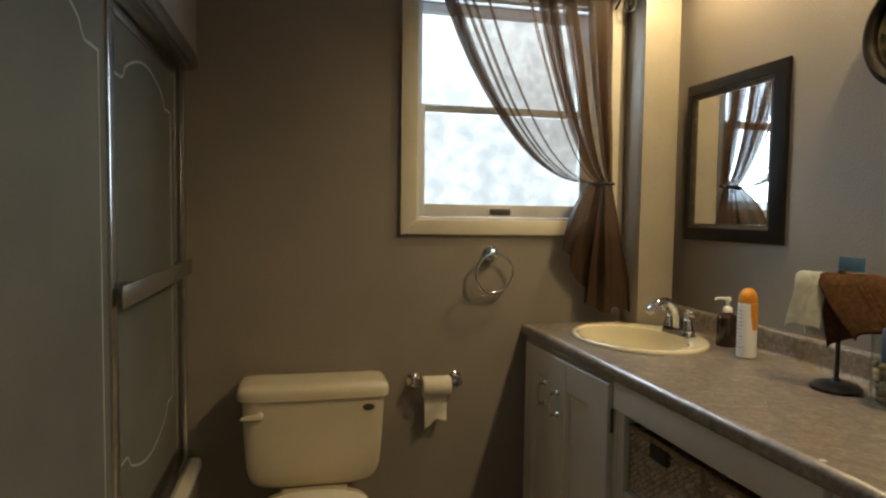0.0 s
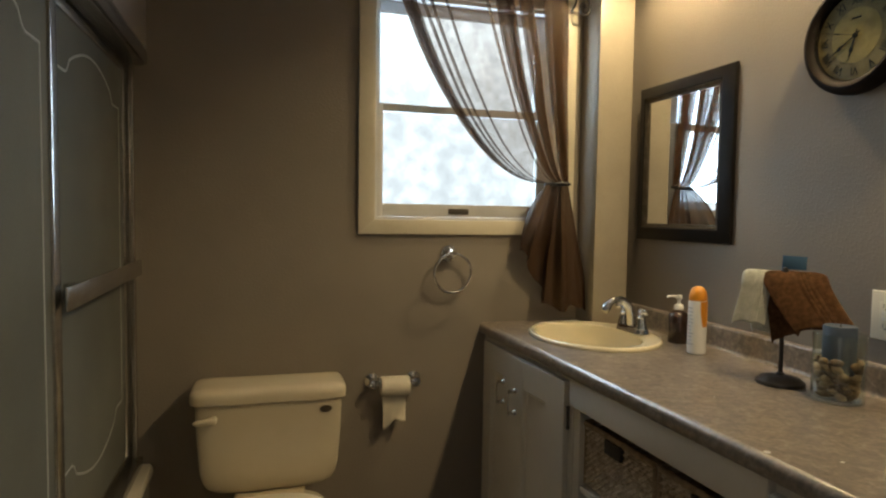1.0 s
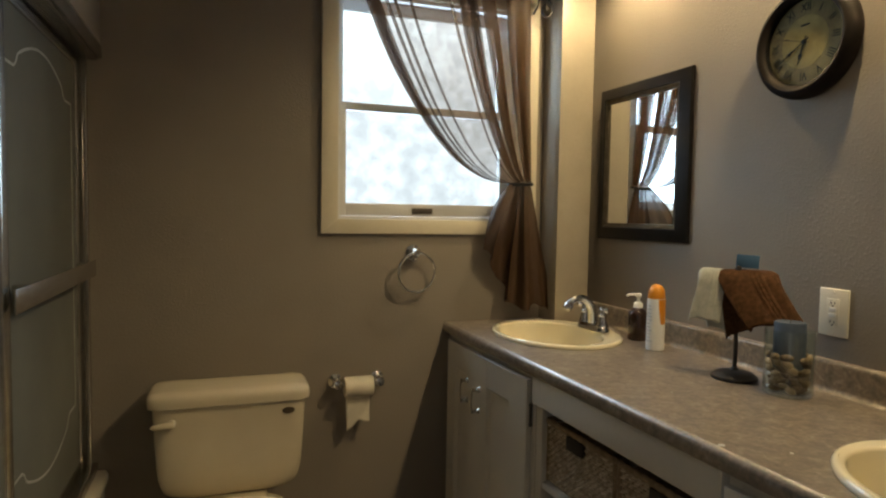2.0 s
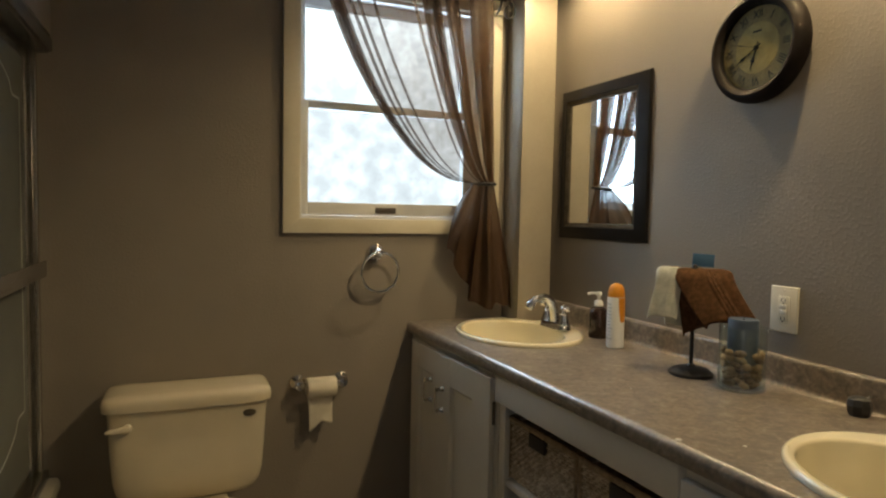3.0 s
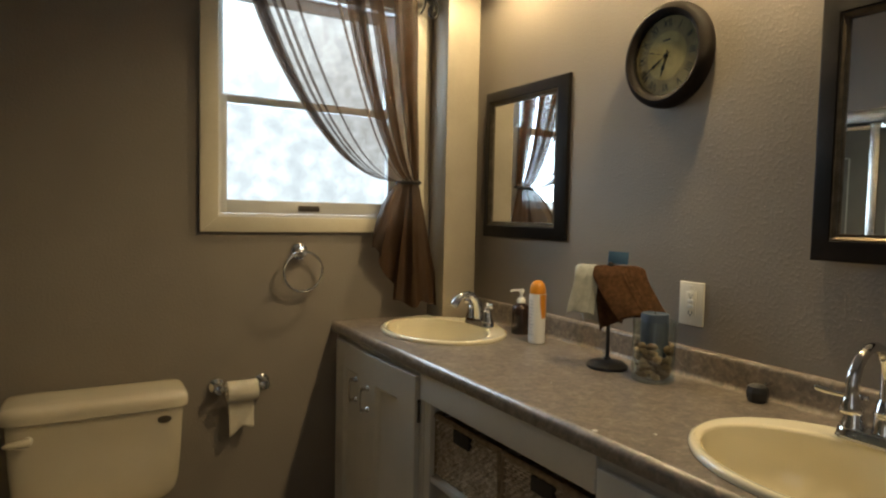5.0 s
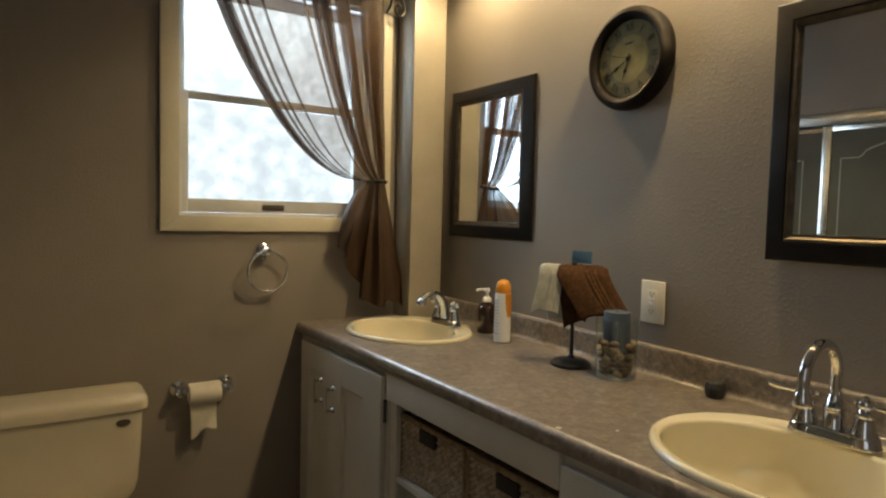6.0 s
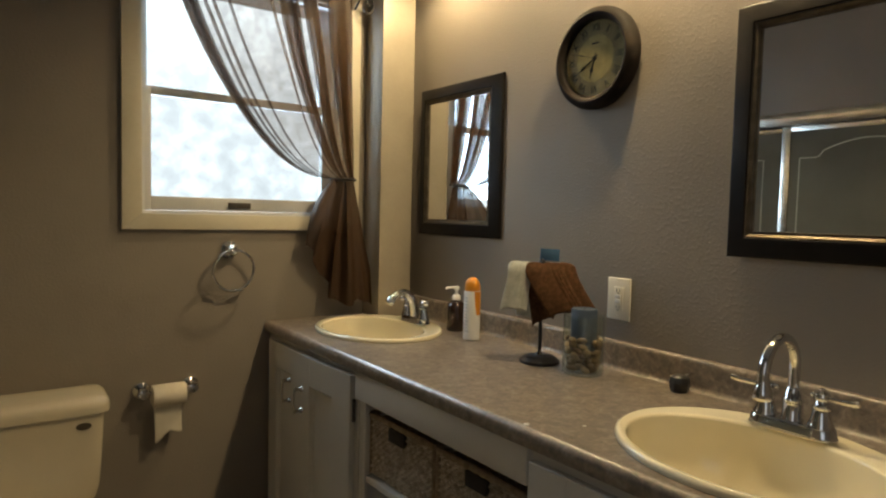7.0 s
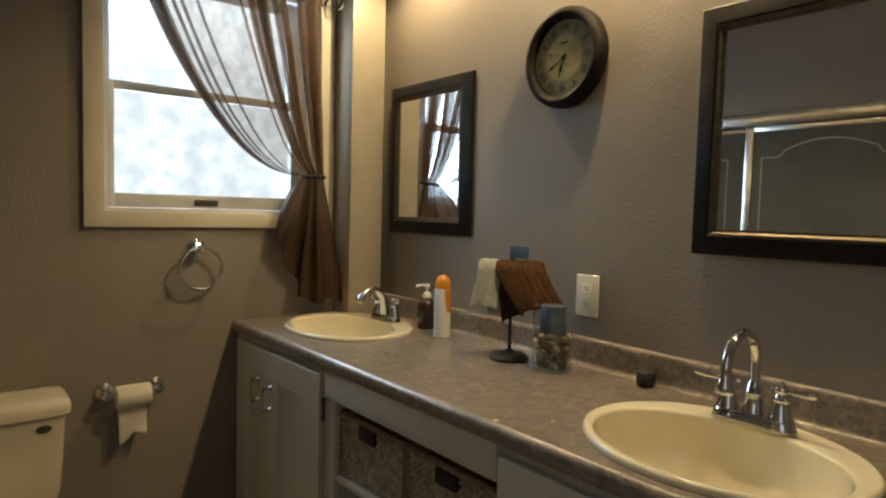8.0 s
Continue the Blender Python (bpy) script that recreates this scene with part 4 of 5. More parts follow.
def towel_stand(x, y):
    s = thing("towel_stand", pose(x, y, H), "small dark metal countertop towel stand", "towel stand")
    part("foot", turned([(0.001, 0.0005), (0.056, 0.0005), (0.058, 0.004), (0.057, 0.009), (0.050, 0.013), (0.047, 0.017), (0.030, 0.022), (0.011, 0.024), (0.008, 0.030), (0.001, 0.031)], None, 36), IRON, s, local=True)
    part("pole", turned([(0.001, 0.028), (0.0055, 0.028), (0.0055, 0.278), (0.009, 0.283), (0.010, 0.290), (0.006, 0.298), (0.001, 0.300)], None, 16), IRON, s, local=True)
    bm = bmesh.new()
    tube(bm, smooth_path([(-0.058, 0.055, 0.269), (-0.036, 0.034, 0.274), (0, 0, 0.275), (0.036, -0.034, 0.274), (0.064, -0.061, 0.270)], 6), 0.004, 10)
    part("arm", bm, IRON, s, local=True)
    return s


ST = Vector((-0.150, -1.000, H))
towel_stand(ST.x, ST.y)
ALONG, OUT = Vector((0.72, -0.69, 0)), Vector((-0.69, -0.72, 0))   # along the arm, and away from the wall


def sheet(bm, base, a0, a1, drop, shift, out, seed, narrow=0.0, rib=0.0, n=48, m=20):
    """One hanging side of a folded towel: from the arm between a0 and a1, falling by drop, sliding along by shift."""
    rng = random.Random(seed)
    p1, p2 = rng.uniform(0, 6), rng.uniform(0, 6)
    rows = []
    for i in range(n + 1):
        t = i / n
        row = []
        for j in range(m + 1):
            v = j / m
            q = math.sin(min(1.0, v * 5) * math.pi / 2)
            along = a0 + (a1 - a0) * t * (1 - narrow * v) + (shift[0] + (shift[1] - shift[0]) * t) * v ** 1.2
            o = out[0] * q + out[1] * v + 0.004 * v * math.sin(6 * t + p1) + 0.0015 * v * math.sin(14 * t + p2 + 3 * v)
            o += math.copysign(rib, out[0]) * sum(math.exp(-((t - k) / 0.022) ** 2) for k in (0.56, 0.63, 0.70))
            z = 0.007 * (1 - q) - 0.010 * (2 * t - 1) ** 8 - (drop[0] + (drop[1] - drop[0]) * t) * v + 0.001 * math.sin(9 * t + p2) * v
            row.append(base + ALONG * along + OUT * o + Vector((0, 0, z)))
        rows.append(row)
    rings(bm, rows, False)
    return bm


top = ST + Vector((0, 0, 0.281))
tw = bmesh.new()
sheet(tw, top, -0.052, 0.090, (0.132, 0.110), (0.080, 0.058), (0.018, 0.050), 2, 0.0, 0.0035)
sheet(tw, top, -0.046, 0.088, (0.172, 0.146), (0.024, -0.020), (-0.006, 0.010), 7, 0.25)
bmesh.ops.remove_doubles(tw, verts=tw.verts, dist=0.0008)
ob = single("hand_towel", tw, TOWEL_BROWN, "brown terry hand towel draped over the stand", "towel")
thick(ob, 0.014, True)
tw = bmesh.new()
back = top + OUT * -0.001
sheet(tw, back, -0.092, -0.030, (0.124, 0.128), (-0.026, -0.014), (0.014, 0.016), 5, 0.0, 0.002)
sheet(tw, back, -0.092, -0.030, (0.150, 0.166), (0.022, 0.030), (-0.013, -0.022), 9)
bmesh.ops.remove_doubles(tw, verts=tw.verts, dist=0.0008)
ob = single("hand_towel", tw, TOWEL_WHITE, "pale grey terry hand towel draped over the stand", "towel")
thick(ob, 0.014, True)
bm = boxm(-0.027, 0.027, -0.0008, 0.0008, 0.0, 0.034, bevel=0.0004)
bm.transform(Matrix.Translation(ST + Vector((0.012, -0.016, 0.294))) @ pose(0, 0, 0, -6, 2, -48))
single("price_tag", bm, BLUE_TAG, "small blue card tag standing on the towels", "tag")


def jar(x, y):
    j = thing("glass_jar", pose(x, y, H), "clear glass cylinder jar", "jar")
    part("glass", turned([(0.001, 0.0008), (0.050, 0.0008), (0.0545, 0.004), (0.055, 0.008), (0.055, 0.156), (0.0542, 0.158), (0.0524, 0.156), (0.0522, 0.012), (0.046, 0.008), (0.001, 0.008)], None, 48), JARGLASS, j, local=True)
    rng = random.Random(11)
    k = 0
    for layer in range(7):
        z = 0.0165 + layer * 0.0125
        for ring_r, cnt in ((0.036, 7), (0.016, 3)):
            beside = layer > 3      # the candle fills the middle from here up
            if beside and ring_r < 0.03:
                continue
            if beside:
                ring_r, cnt = 0.0435, 8
            for i in range(cnt):
                a = 2 * math.pi * (i + rng.random() * 0.5) / cnt + layer * 0.6
                sx, sy, sz = rng.uniform(0.010, 0.014), rng.uniform(0.013, 0.0175), rng.uniform(0.006, 0.0095)
                rr = min(ring_r + rng.uniform(-0.004, 0.001), 0.0340)
                if beside:
                    sx, sy, sz, rr = rng.uniform(0.0070, 0.0080), rng.uniform(0.013, 0.0165), rng.uniform(0.008, 0.011), 0.0434
                zz = max(z + rng.uniform(-0.003, 0.004), 0.0175)
                p = turned([(0.05, -0.97), (0.55, -0.8), (0.95, -0.25), (0.98, 0.2), (0.6, 0.78), (0.05, 0.96)], None, 9)
                p.transform(Matrix.Translation((x + rr * math.cos(a), y + rr * math.sin(a), H + zz)) @
                            pose(0, 0, 0, rng.uniform(-25, 25), 0 if beside else rng.uniform(-25, 25), math.degrees(a) if beside else rng.uniform(0, 180)) @ Matrix.Diagonal((sx, sy, sz, 1)))
                single("pebble", p, PEBBLES[k % 3], "tan and brown river pebble in the glass jar", "pebble", sharp=80)["group"] = "pebbles in the jar"
                k += 1
    c = thing("candle", pose(x, y, H + 0.066), "slate blue pillar candle on pebbles in the jar", "candle")
    part("wax", turned([(0.001, 0.0), (0.034, 0.0), (0.035, 0.003), (0.035, 0.107), (0.0335, 0.110), (0.028, 0.1085), (0.001, 0.107)], None, 36), CANDLE, c, local=True)
    part("wick", tubem([(0, 0, 0.106), (0.001, 0, 0.112), (0.002, 0, 0.117)], 0.001, 6), WICK, c, local=True)
    return j


jar(-0.138, -1.153)


def stopper(x, y):
    s = thing("sink_stopper", pose(x, y, H, 0, 0, 25) @ Matrix.Scale(1.18, 4), "black rubber sink stopper with a metal pull", "sink stopper")
    part("plug", turned([(0.001, 0.0005), (0.017, 0.0005), (0.0205, 0.010), (0.0215, 0.020), (0.0185, 0.031), (0.010, 0.035), (0.001, 0.036)], None, 9), RUBBER, s, local=True, sharp=15)
    part("pull", tubem(smooth_path([(0.012, -0.008, 0.030), (0.018, -0.014, 0.034), (0.028, -0.020, 0.034), (0.034, -0.022, 0.030)], 4), 0.0035, 8), CHROME, s, local=True)
    return s


stopper(-0.062, -1.395)


# ---------------- on the vanity wall ----------------
def framed_mirror(yc, label, skew):
    w, h, b = 0.485, 0.570, 0.060
    m = thing("wall_mirror", on_vanity_wall(yc, 1.503, -0.0075) @ pose(0, 0, 0, 0, skew, 0), label, "mirror", "framed mirrors")

    def frame_loop(prof):
        """Carries a profile of (inwards, off the wall) round the rectangle, mitred."""
        bm = bmesh.new()
        loops = []
        for sx, sy in ((-1, -1), (1, -1), (1, 1), (-1, 1), (-1, -1)):
            loops.append([(sx * (w / 2 - d), sy * (h / 2 - d), e) for d, e in prof])
        rings(bm, loops, True)
        bmesh.ops.remove_doubles(bm, verts=bm.verts, dist=1e-6)
        return bm
    part("frame", frame_loop([(0, 0.001), (0, 0.010), (0.0015, 0.0120), (0.005, 0.0135), (0.040, 0.0245), (0.043, 0.0245), (0.045, 0.0215), (0.045, 0.001)]), ESPRESSO, m, "dark espresso wooden frame", local=True, sharp=30)
    part("bead", frame_loop([(0.0452, 0.006), (0.0452, 0.0220), (0.0465, 0.0235), (0.0485, 0.0225), (0.0495, 0.0205), (0.0560, 0.0170), (0.0575, 0.0185), (0.0595, 0.0180), (0.0605, 0.0155), (0.0605, 0.006)]), PEWTER, m, "champagne metal inner bead", local=True)
    part("glass", boxm(-w / 2 + 0.052, w / 2 - 0.052, -h / 2 + 0.052, h / 2 - 0.052, 0.004, 0.0125), MIRROR, m, "silvered mirror glass", local=True)
    return m


framed_mirror(-0.4025, "dark framed mirror over the sink beside the window", 1.6)
framed_mirror(-1.719, "dark framed mirror over the gooseneck faucet sink", 1.35)


def clock(yc, zc):
    c = thing("wall_clock", on_vanity_wall(yc, zc), "round wall clock with dark rim and aged dial", "clock")
    n = 64
    part("rim", turned([(0.001, 0.001), (0.134, 0.001), (0.142, 0.010), (0.1435, 0.026), (0.141, 0.038), (0.133, 0.048), (0.124, 0.051), (0.116, 0.048), (0.110, 0.040), (0.107, 0.030), (0.105, 0.012), (0.001, 0.012)], None, n), BRONZE, c, "dark bronze rim", local=True)
    part("dial_ring", turned([(0.001, 0.0122), (0.1065, 0.0122), (0.1065, 0.0285), (0.001, 0.0285)], None, n), DIALRING, c, local=True)
    part("dial_centre", turned([(0.001, 0.0286), (0.066, 0.0286), (0.066, 0.0292), (0.001, 0.0293)], None, n), DIAL, c, local=True)
    for k, s in enumerate(("XII", "I", "II", "III", "IIII", "V", "VI", "VII", "VIII", "IX", "X", "XI")):
        a = radians(-30 * k)
        bm = letters(s, 0.030)
        bm.transform(pose(0, 0, 0.0291) @ pose(0, 0, 0, 0, 0, -30 * k) @ Matrix.Translation((0, 0.086, 0)) @ Matrix.Diagonal((0.8, 1.0, 1, 1)))
        part("numeral", bm, INK, c, local=True)
    part("print_bar", boxm(-0.013, 0.013, 0.040, 0.0445, 0.0293, 0.0298), INK, c, local=True)

    def hand(name, deg, L, w, z, tail=0.015):
        bm = bmesh.new()
        pts = [(-w * 0.5, -tail), (w * 0.5, -tail), (w * 0.6, L * 0.45), (w * 1.7, L * 0.60), (w * 0.5, L * 0.72), (0.0004, L), (-0.0004, L), (-w * 0.5, L * 0.72), (-w * 1.7, L * 0.60), (-w * 0.6, L * 0.45)]
        rings(bm, [[(px, py, z) for px, py in pts], [(px, py, z + 0.0008) for px, py in pts]], True, True, True)
        bm.transform(pose(0, 0, 0, 0, 0, -deg))
        part(name, bm, INK, c, local=True)
    hand("hour_hand", 197, 0.058, 0.0036, 0.0305)
    hand("minute_hand", 240, 0.080, 0.0030, 0.0318)
    hand("second_hand", 287, 0.085, 0.0010, 0.0331, 0.02)
    part("hub", turned([(0.001, 0.0293), (0.006, 0.0293), (0.006, 0.0345), (0.003, 0.0360), (0.001, 0.0360)], None, 16), INK, c, local=True)
    part("glass", turned([(0.001, 0.0385), (0.1090, 0.0385), (0.1090, 0.0397), (0.001, 0.0397)], None, n), PANE, c, "clear glass cover", local=True)
    return c


clock(-1.060, 1.752)


def outlet(yc, zc):
    o = thing("wall_outlet", on_vanity_wall(yc, zc), "ivory safety outlet with test buttons", "outlet")
    part("plate", boxm(-0.0395, 0.0395, -0.059, 0.059, 0.0005, 0.0065, bevel=0.0035, seg=3), PLASTIC, o, local=True)
    part("insert", boxm(-0.0165, 0.0165, -0.0335, 0.0335, 0.0066, 0.0085, bevel=0.0012), PLASTIC, o, local=True)
    for s in (1, -1):
        part("button", boxm(-0.009, 0.009, 0.0015 * s - 0.0052 + 0.0052 * s, 0.0015 * s + 0.0052 + 0.0052 * s, 0.0086, 0.0105, bevel=0.0008), PUMP, o, local=True)
        for dx, hh in ((-0.0052, 0.0042), (0.0052, 0.0034)):
            part("slot", boxm(dx - 0.0009, dx + 0.0009, 0.0235 * s - hh, 0.0235 * s + hh, 0.0080, 0.0089), INK, o, local=True)
        part("ground_hole", turned([(0.0004, 0.0080), (0.0022, 0.0080), (0.0022, 0.0089), (0.0004, 0.0089)], pose(0, 0.0235 * s - 0.0075, 0), 10), INK, o, local=True)
        part("screw", turned([(0.0004, 0.0064), (0.0028, 0.0064), (0.0024, 0.0074), (0.0004, 0.0076)], pose(0, 0.048 * s, 0), 12), PLASTIC, o, local=True)
    return o


outlet(-1.158, 1.075)


def vanity_light(yc, zc, power):
    """A wall lamp high over the counter: back plate, arm and a bell shade that opens downwards over a bulb."""
    v = thing("vanity_light", on_vanity_wall(yc, zc), "chrome wall lamp with an opal bell shade", "wall lamp", "lamps over the counter")
    part("back_plate", turned([(0.001, 0.001), (0.045, 0.001), (0.045, 0.008), (0.036, 0.014), (0.001, 0.016)], pose(0, 0.05, 0), 32), CHROME, v, local=True)
    part("arm", tubem(smooth_path([(0, 0.05, 0.014), (0, 0.075, 0.05), (0, 0.105, 0.110), (0, 0.098, 0.150)], 6), 0.008, 12), CHROME, v, local=True)
    part("shade", turned([(0.020, 0.098), (0.034, 0.093), (0.054, 0.072), (0.066, 0.040), (0.074, 0.0), (0.072, -0.001), (0.063, 0.040), (0.051, 0.070), (0.032, 0.090), (0.018, 0.093)],
                         pose(0, 0, 0.150, -90), 36), OPAL, v, local=True)
    bulb = new("bulb_light", bpy.data.lights.new("bulb_light", "POINT"))
    bulb.data.energy, bulb.data.color, bulb.data.shadow_soft_size = power, LAMP_COLOR, 0.022
    bulb.location = (-0.150, yc, zc + 0.036)
    return v


for y, power in zip((-0.45, -1.29, -2.05), LAMP_POWER):
    vanity_light(y, 2.275, power)


# ---------------- on the window wall ----------------
def towel_ring(x, z):
    r = thing("towel_ring", on_window_wall(x, z), "chrome towel ring on the wall under the window", "towel ring")
    part("mount", turned([(0.001, 0.0005), (0.031, 0.0005), (0.033, 0.004), (0.030, 0.010), (0.020, 0.014), (0.016, 0.019), (0.012, 0.032), (0.013, 0.040), (0.017, 0.045), (0.018, 0.053), (0.013, 0.061), (0.001, 0.065)], None, 28), CHROME, r, local=True)
    bm = bmesh.new()
    torus(bm, (0.004, -0.072, 0.052), pose(0, 0, 0, 4, 6, 0), 0.074, 0.0056, 64, 10)
    part("ring", bm, CHROME, r, local=True)
    return r


towel_ring(-0.742, 1.152)


def paper_holder(x, z):
    h = thing("toilet_paper_holder", on_window_wall(x, z), "chrome toilet paper holder with two posts", "paper holder")
    for s in (-1, 1):
        m = pose(0.0785 * s, 0, 0)
        part("post", turned([(0.001, 0.0005), (0.028, 0.0005), (0.030, 0.004), (0.027, 0.010), (0.018, 0.014), (0.012, 0.020), (0.011, 0.042), (0.016, 0.048), (0.019, 0.057), (0.016, 0.066), (0.001, 0.072)], m, 24), CHROME, h, local=True)
    part("rod", tubem([(-0.072, 0, 0.056), (0.072, 0, 0.056)], 0.0065, 12), CHROME, h, local=True)
    p = thing("toilet_paper", on_window_wall(x - 0.001, z - 0.012), "white toilet paper roll with a torn hanging end", "toilet paper")
    prof = [(0.012, -0.052), (0.0355, -0.052), (0.037, -0.050), (0.037, 0.050), (0.0355, 0.052), (0.012, 0.052), (0.012, -0.052)]
    bm = bmesh.new()
    m = pose(0, 0, 0.056, 0, 90, 0)
    rings(bm, [[m @ Vector((r * math.cos(2 * math.pi * i / 36), r * math.sin(2 * math.pi * i / 36), zz)) for i in range(36)] for r, zz in prof], True)
    part("roll", bm, PAPER, p, local=True)
    bm = bmesh.new()
    rows = []
    for j in range(15):
        t = j / 14
        row = []
        for i in range(13):
            u = i / 12
            L = 0.132 - 0.034 * min(1, u * 1.8) + 0.004 * math.sin(u * 9)
            row.append((-0.047 + 0.091 * u + 0.004 * t * (1 - u) - 0.004 * t * u, -0.030 - L * t, 0.050 + 0.012 * t + 0.007 * math.sin(4 * t + 3 * u) * t))
        rows.append(row)
    rings(bm, rows, False)
    thick(part("sheet", bm, PAPER, p, local=True), 0.0012)
    return h


paper_holder(-0.955, 0.678)


# ---------------- toilet ----------------
def toilet():
    xc = -1.398
    t = thing("toilet", pose(xc, -0.35, 0), "bone porcelain toilet with closed lid", "toilet")

    def sq(hx, y0, y1, z, e=0.22, n=48, dx=0.0):
        """A rounded rectangle in plan."""
        out = []
        cy, hy = (y0 + y1) / 2, abs(y1 - y0) / 2
        for k in range(n):
            a = 2 * math.pi * k / n
            c, s = math.cos(a), math.sin(a)
            out.append((xc + dx + hx * math.copysign(abs(c) ** e, c), cy + hy * math.copysign(abs(s) ** e, s), z))
        return out
    bm = bmesh.new()
    loops = [sq(0.120, -0.06, -0.150, 0.373, 0.4), sq(0.160, -0.040, -0.172, 0.3755, 0.35), sq(0.188, -0.030, -0.184, 0.384, 0.34), sq(0.206, -0.025, -0.191, 0.399, 0.31), sq(0.217, -0.021, -0.196, 0.422, 0.29),
             sq(0.2235, -0.019, -0.199, 0.455, 0.27), sq(0.229, -0.018, -0.202, 0.54, 0.23), sq(0.2335, -0.016, -0.205, 0.63), sq(0.236, -0.016, -0.207, 0.679)]
    rings(bm, loops, True, True, True)
    part("tank", bm, TANKWARE, t, sharp=50)
    bm = bmesh.new()
    y0, y1 = -0.010, -0.218
    loops = [sq(0.240, y0 - 0.006, y1 + 0.008, 0.6795, 0.28), sq(0.250, y0, y1, 0.683, 0.28), sq(0.2515, y0, y1 - 0.001, 0.700, 0.28), sq(0.250, y0, y1, 0.712, 0.28),
             sq(0.246, y0 - 0.003, y1 + 0.005, 0.720, 0.28), sq(0.236, y0 - 0.010, y1 + 0.016, 0.7255, 0.22), sq(0.20, y0 - 0.03, y1 + 0.045, 0.728, 0.25), sq(0.08, y0 - 0.07, y1 + 0.09, 0.7295, 0.4)]
    rings(bm, loops, True, True, True)
    part("tank_lid", bm, TANKWARE, t, sharp=50)
    bm = tubem(smooth_path([(xc - 0.172, -0.222, 0.637), (xc - 0.185, -0.226, 0.637), (xc - 0.205, -0.228, 0.636), (xc - 0.234, -0.229, 0.634)], 5),
               [0.013, 0.0135, 0.0135, 0.013, 0.0125, 0.012, 0.0115, 0.011, 0.0105, 0.010, 0.0095, 0.009, 0.0088, 0.0085, 0.007, 0.003], 14)
    lv = part("flush_lever", bm, TANKWARE, t, "white plastic flush lever")
    part("pivot", turned([(0.001, 0), (0.012, 0), (0.012, 0.014), (0.009, 0.018), (0.001, 0.018)], pose(xc - 0.175, -0.204, 0.637, 90), 18), PLASTIC, lv)
    part("badge", turned([(0.001, 0), (0.0205, 0), (0.020, 0.0016), (0.0005, 0.0024)], pose(xc + 0.178, -0.2065, 0.648, 90), 28, sy=0.55), BADGE, t, "oval metal badge")

    def oval(hx, yb, yf, z, n=48):
        """Egg shape: flat towards the tank, long towards the front."""
        out = []
        for k in range(n):
            a = 2 * math.pi * k / n
            c, s = math.cos(a), math.sin(a)
            yc = yb - 0.17
            out.append((xc + hx * math.copysign(abs(c) ** 0.85, c), yc + (0.17 * abs(s) ** 0.6 if s > 0 else -(yc - yf) * abs(s)), z))
        return out
    bm = bmesh.new()
    rings(bm, [oval(0.11, -0.22, -0.52, 0.0), oval(0.115, -0.22, -0.52, 0.02), oval(0.095, -0.24, -0.48, 0.14), oval(0.13, -0.21, -0.58, 0.26), oval(0.170, -0.17, -0.66, 0.345), oval(0.178, -0.165, -0.672, 0.364), oval(0.172, -0.17, -0.665, 0.371)], True, True, True)
    part("bowl", bm, TANKWARE, t, sharp=60)
    part("deck", boxm(xc - 0.115, xc + 0.115, -0.24, -0.03, 0.30, 0.3735, bevel=0.015, seg=3), TANKWARE, t)
    bm = bmesh.new()
    rings(bm, [oval(0.170, -0.245, -0.685, 0.3715), oval(0.174, -0.243, -0.690, 0.374), oval(0.172, -0.245, -0.687, 0.379), oval(0.165, -0.25, -0.675, 0.380)], True, True, True)
    part("seat", bm, PLASTIC, t, sharp=60)
    bm = bmesh.new()
    rings(bm, [oval(0.168, -0.245, -0.684, 0.3805), oval(0.174, -0.241, -0.691, 0.385), oval(0.172, -0.243, -0.688, 0.391), oval(0.155, -0.25, -0.66, 0.396), oval(0.08, -0.29, -0.54, 0.398)], True, True, True)
    part("seat_lid", bm, PLASTIC, t, "closed seat lid", sharp=60)
    return t


toilet()


# ---------------- tub and shower doors ----------------
def bathtub():
    t = thing("bathtub", pose(-2.18, -0.80, 0), "pale enamel bathtub behind the shower doors", "bathtub")
    bm = bmesh.new()

    def rr(x0, x1, y0, y1, z, e=0.12, n=56):
        out = []
        for k in range(n):
            a = 2 * math.pi * k / n
            c, s = math.cos(a), math.sin(a)
            out.append(((x0 + x1) / 2 + (x1 - x0) / 2 * math.copysign(abs(c) ** e, c), (y0 + y1) / 2 + (y1 - y0) / 2 * math.copysign(abs(s) ** e, s), z))
        return out
    rings(bm, [rr(-2.615, -1.79, -1.598, -0.002, 0.0, 0.03), rr(-2.615, -1.79, -1.598, -0.002, 0.395, 0.03), rr(-2.612, -1.778, -1.598, -0.002, 0.410, 0.03),
               rr(-2.612, -1.778, -1.598, -0.002, 0.425, 0.03), rr(-2.610, -1.784, -1.597, -0.003, 0.436, 0.03), rr(-2.56, -1.90, -1.53, -0.09, 0.434, 0.2),
               rr(-2.54, -1.93, -1.50, -0.12, 0.40, 0.25), rr(-2.50, -1.98, -1.44, -0.20, 0.10, 0.3)], True, True, True)
    part("shell", bm, TUBMAT, t, sharp=50)
    return t


bathtub()


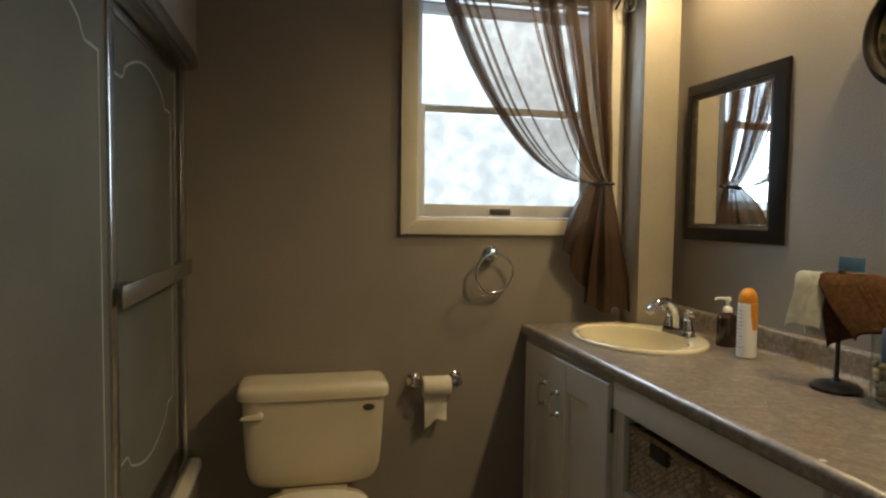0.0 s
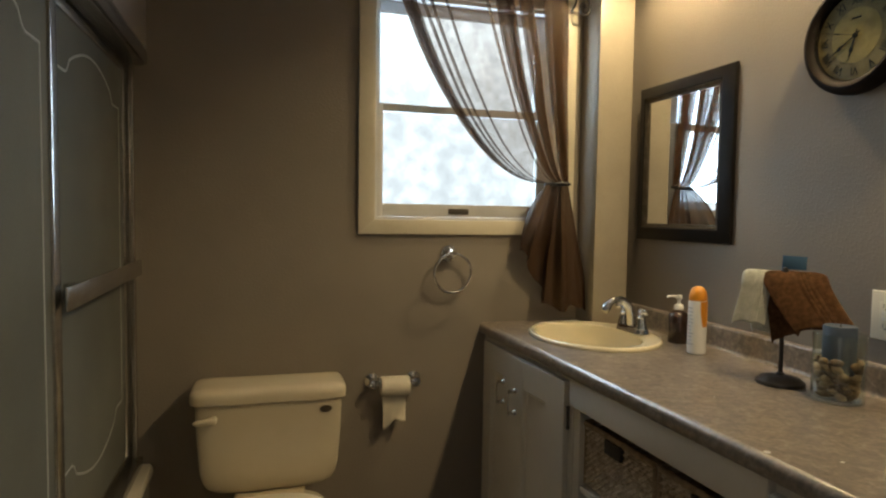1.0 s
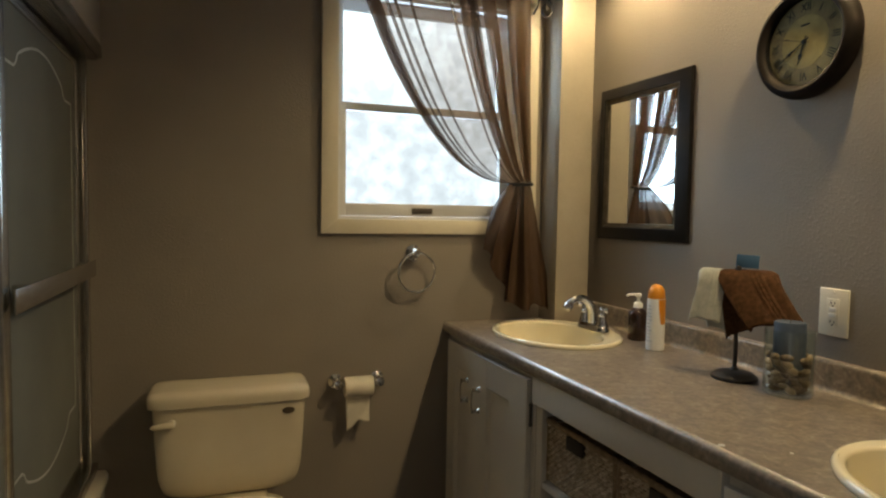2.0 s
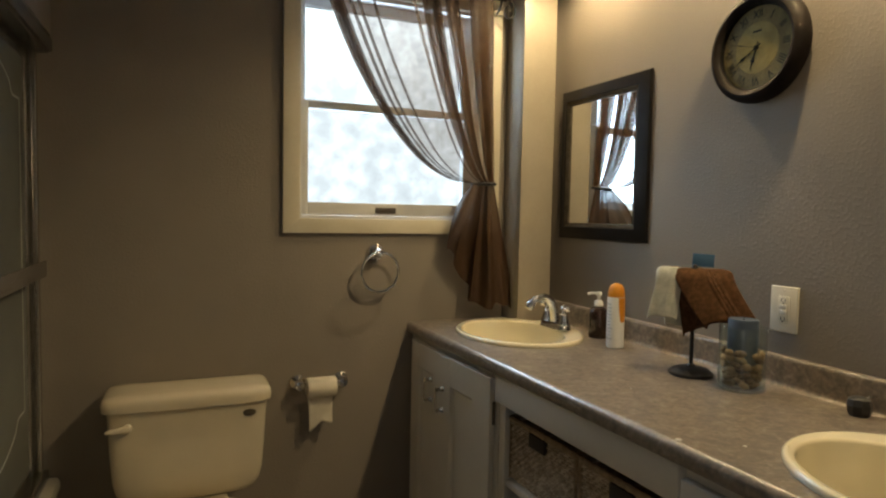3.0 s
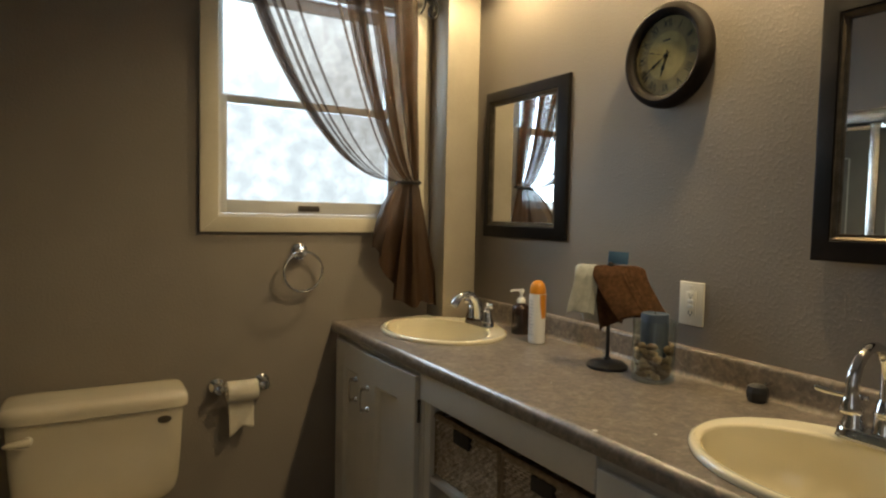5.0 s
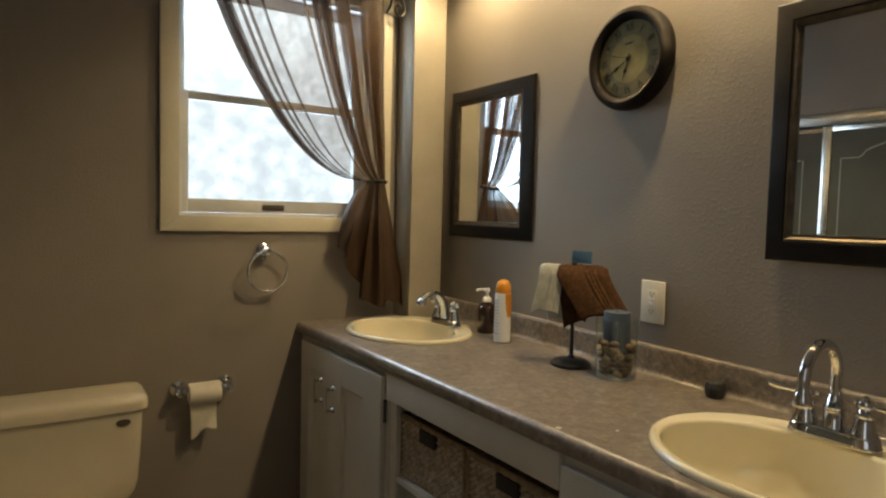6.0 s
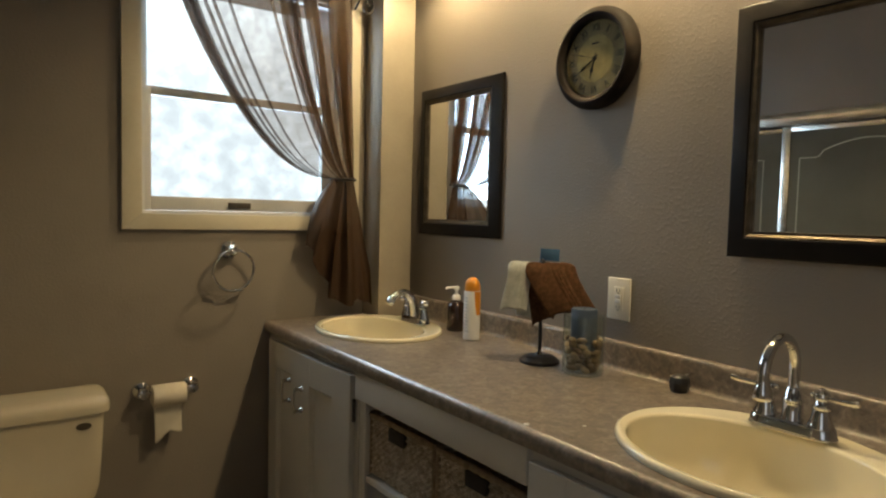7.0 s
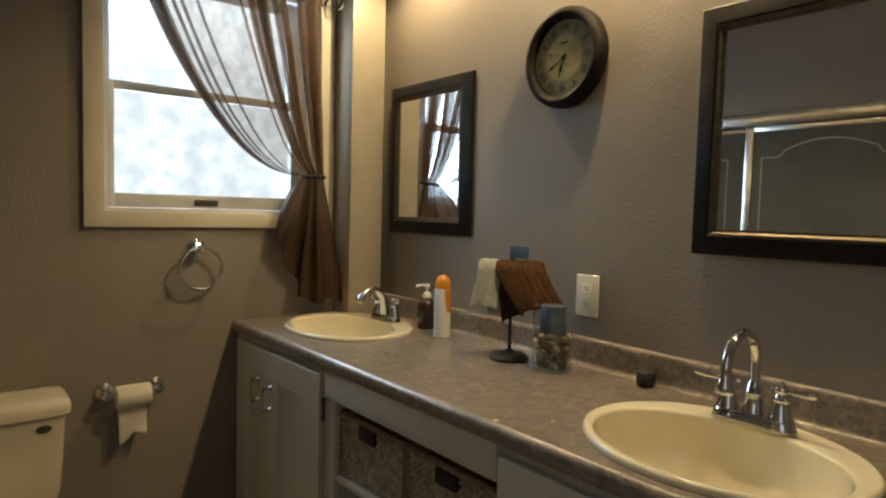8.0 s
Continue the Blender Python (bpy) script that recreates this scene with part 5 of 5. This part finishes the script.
def shower_doors():
    s = thing("shower_doors", pose(-1.83, -0.80, 0.437), "sliding obscure-glass shower doors in an aluminium frame", "shower doors")
    y_far, y_near = -0.002, -1.598
    zb, zt = 0.437, 1.827
    zh = zt - 0.056
    part("head_track", boxm(-1.880, -1.796, y_near, y_far, zh, zt, bevel=0.004), STEEL, s, "aluminium head track")
    part("head_lip", boxm(-1.7955, -1.7865, y_near, y_far, zh + 0.006, zt - 0.010, bevel=0.003), STEEL, s)
    part("sill_track", boxm(-1.880, -1.812, y_near, y_far, zb, zb + 0.028, bevel=0.004), STEEL, s)
    for ya, yb in ((-0.020, y_far), (y_near, y_near + 0.020)):
        part("wall_jamb", boxm(-1.843, -1.828, ya, yb, zb + 0.028, zh, bevel=0.003), STEEL, s)
        part("jamb_web", boxm(-1.875, -1.8432, ya, yb, zb + 0.028, zh), DARK_JAMB_HINGE, s)

    def panel(x, y0, y1, arch):
        p = part("door_panel", boxm(x - 0.004, x + 0.004, y1 + 0.02, y0 - 0.02, zb + 0.05, zh - 0.02), FROST, s, "pebbled obscure glass panel")
        for a, b in ((y0 - 0.042, y0), (y1, y1 + 0.042)):
            part("stile", boxm(x - 0.011, x + 0.011, a, b, zb + 0.03, zh - 0.004, bevel=0.003), STEEL, p)
        part("rail", boxm(x - 0.010, x + 0.010, y1 + 0.042, y0 - 0.042, zb + 0.03, zb + 0.055, bevel=0.003), STEEL, p)
        part("rail", boxm(x - 0.010, x + 0.010, y1 + 0.042, y0 - 0.042, zh - 0.030, zh - 0.004, bevel=0.003), STEEL, p)
        # etched outline: straight sides, shoulders and a low arch at top and foot
        ya, yb = y0 - 0.085, y1 + (0.185 if arch else 0.085)
        w = ya - yb
        top = []
        for k in range(41):
            q = k / 40
            if q < 0.14 or q > 0.86:
                rise = 0.0
            else:
                qq = (q - 0.14) / 0.72
                rise = 0.022 * min(1, min(qq, 1 - qq) / 0.05) + 0.062 * math.sin(math.pi * qq) ** 0.9
            top.append((x + 0.0042, ya - w * q, 1.612 + rise * 0.95))
        foot = [(px, py, 0.69 - (pz - 1.612)) for px, py, pz in reversed(top)]
        pts = top + foot + [top[0]]
        bm = bmesh.new()
        loops = []
        for i, c in enumerate(pts):
            a, b = Vector(pts[max(i - 1, 0)]), Vector(pts[min(i + 1, len(pts) - 1)])
            d = (b - a).normalized()
            nrm = Vector((0, -d.z, d.y)) * 0.0035
            c = Vector(c)
            loops.append([c - nrm, c - nrm * 0.6 + Vector((0.0012, 0, 0)), c + nrm * 0.6 + Vector((0.0012, 0, 0)), c + nrm])
        rings(bm, loops, False)
        part("etched_border", bm, ETCH, p, "pale etched border line")
        return p
    far = panel(-1.859, -0.021, -0.900, True)
    near = panel(-1.832, -0.812, -1.576, False)
    # flat towel bar on the far panel, held off by two brackets
    part("towel_bar", boxm(-1.806, -1.800, -0.850, -0.060, 1.088, 1.138, bevel=0.002), STEEL, far, "flat aluminium towel bar")
    for y in (-0.700, -0.090):
        part("bar_bracket", boxm(-1.847, -1.8065, y - 0.014, y + 0.014, 1.094, 1.132, bevel=0.003), STEEL, far)
    return s


shower_doors()
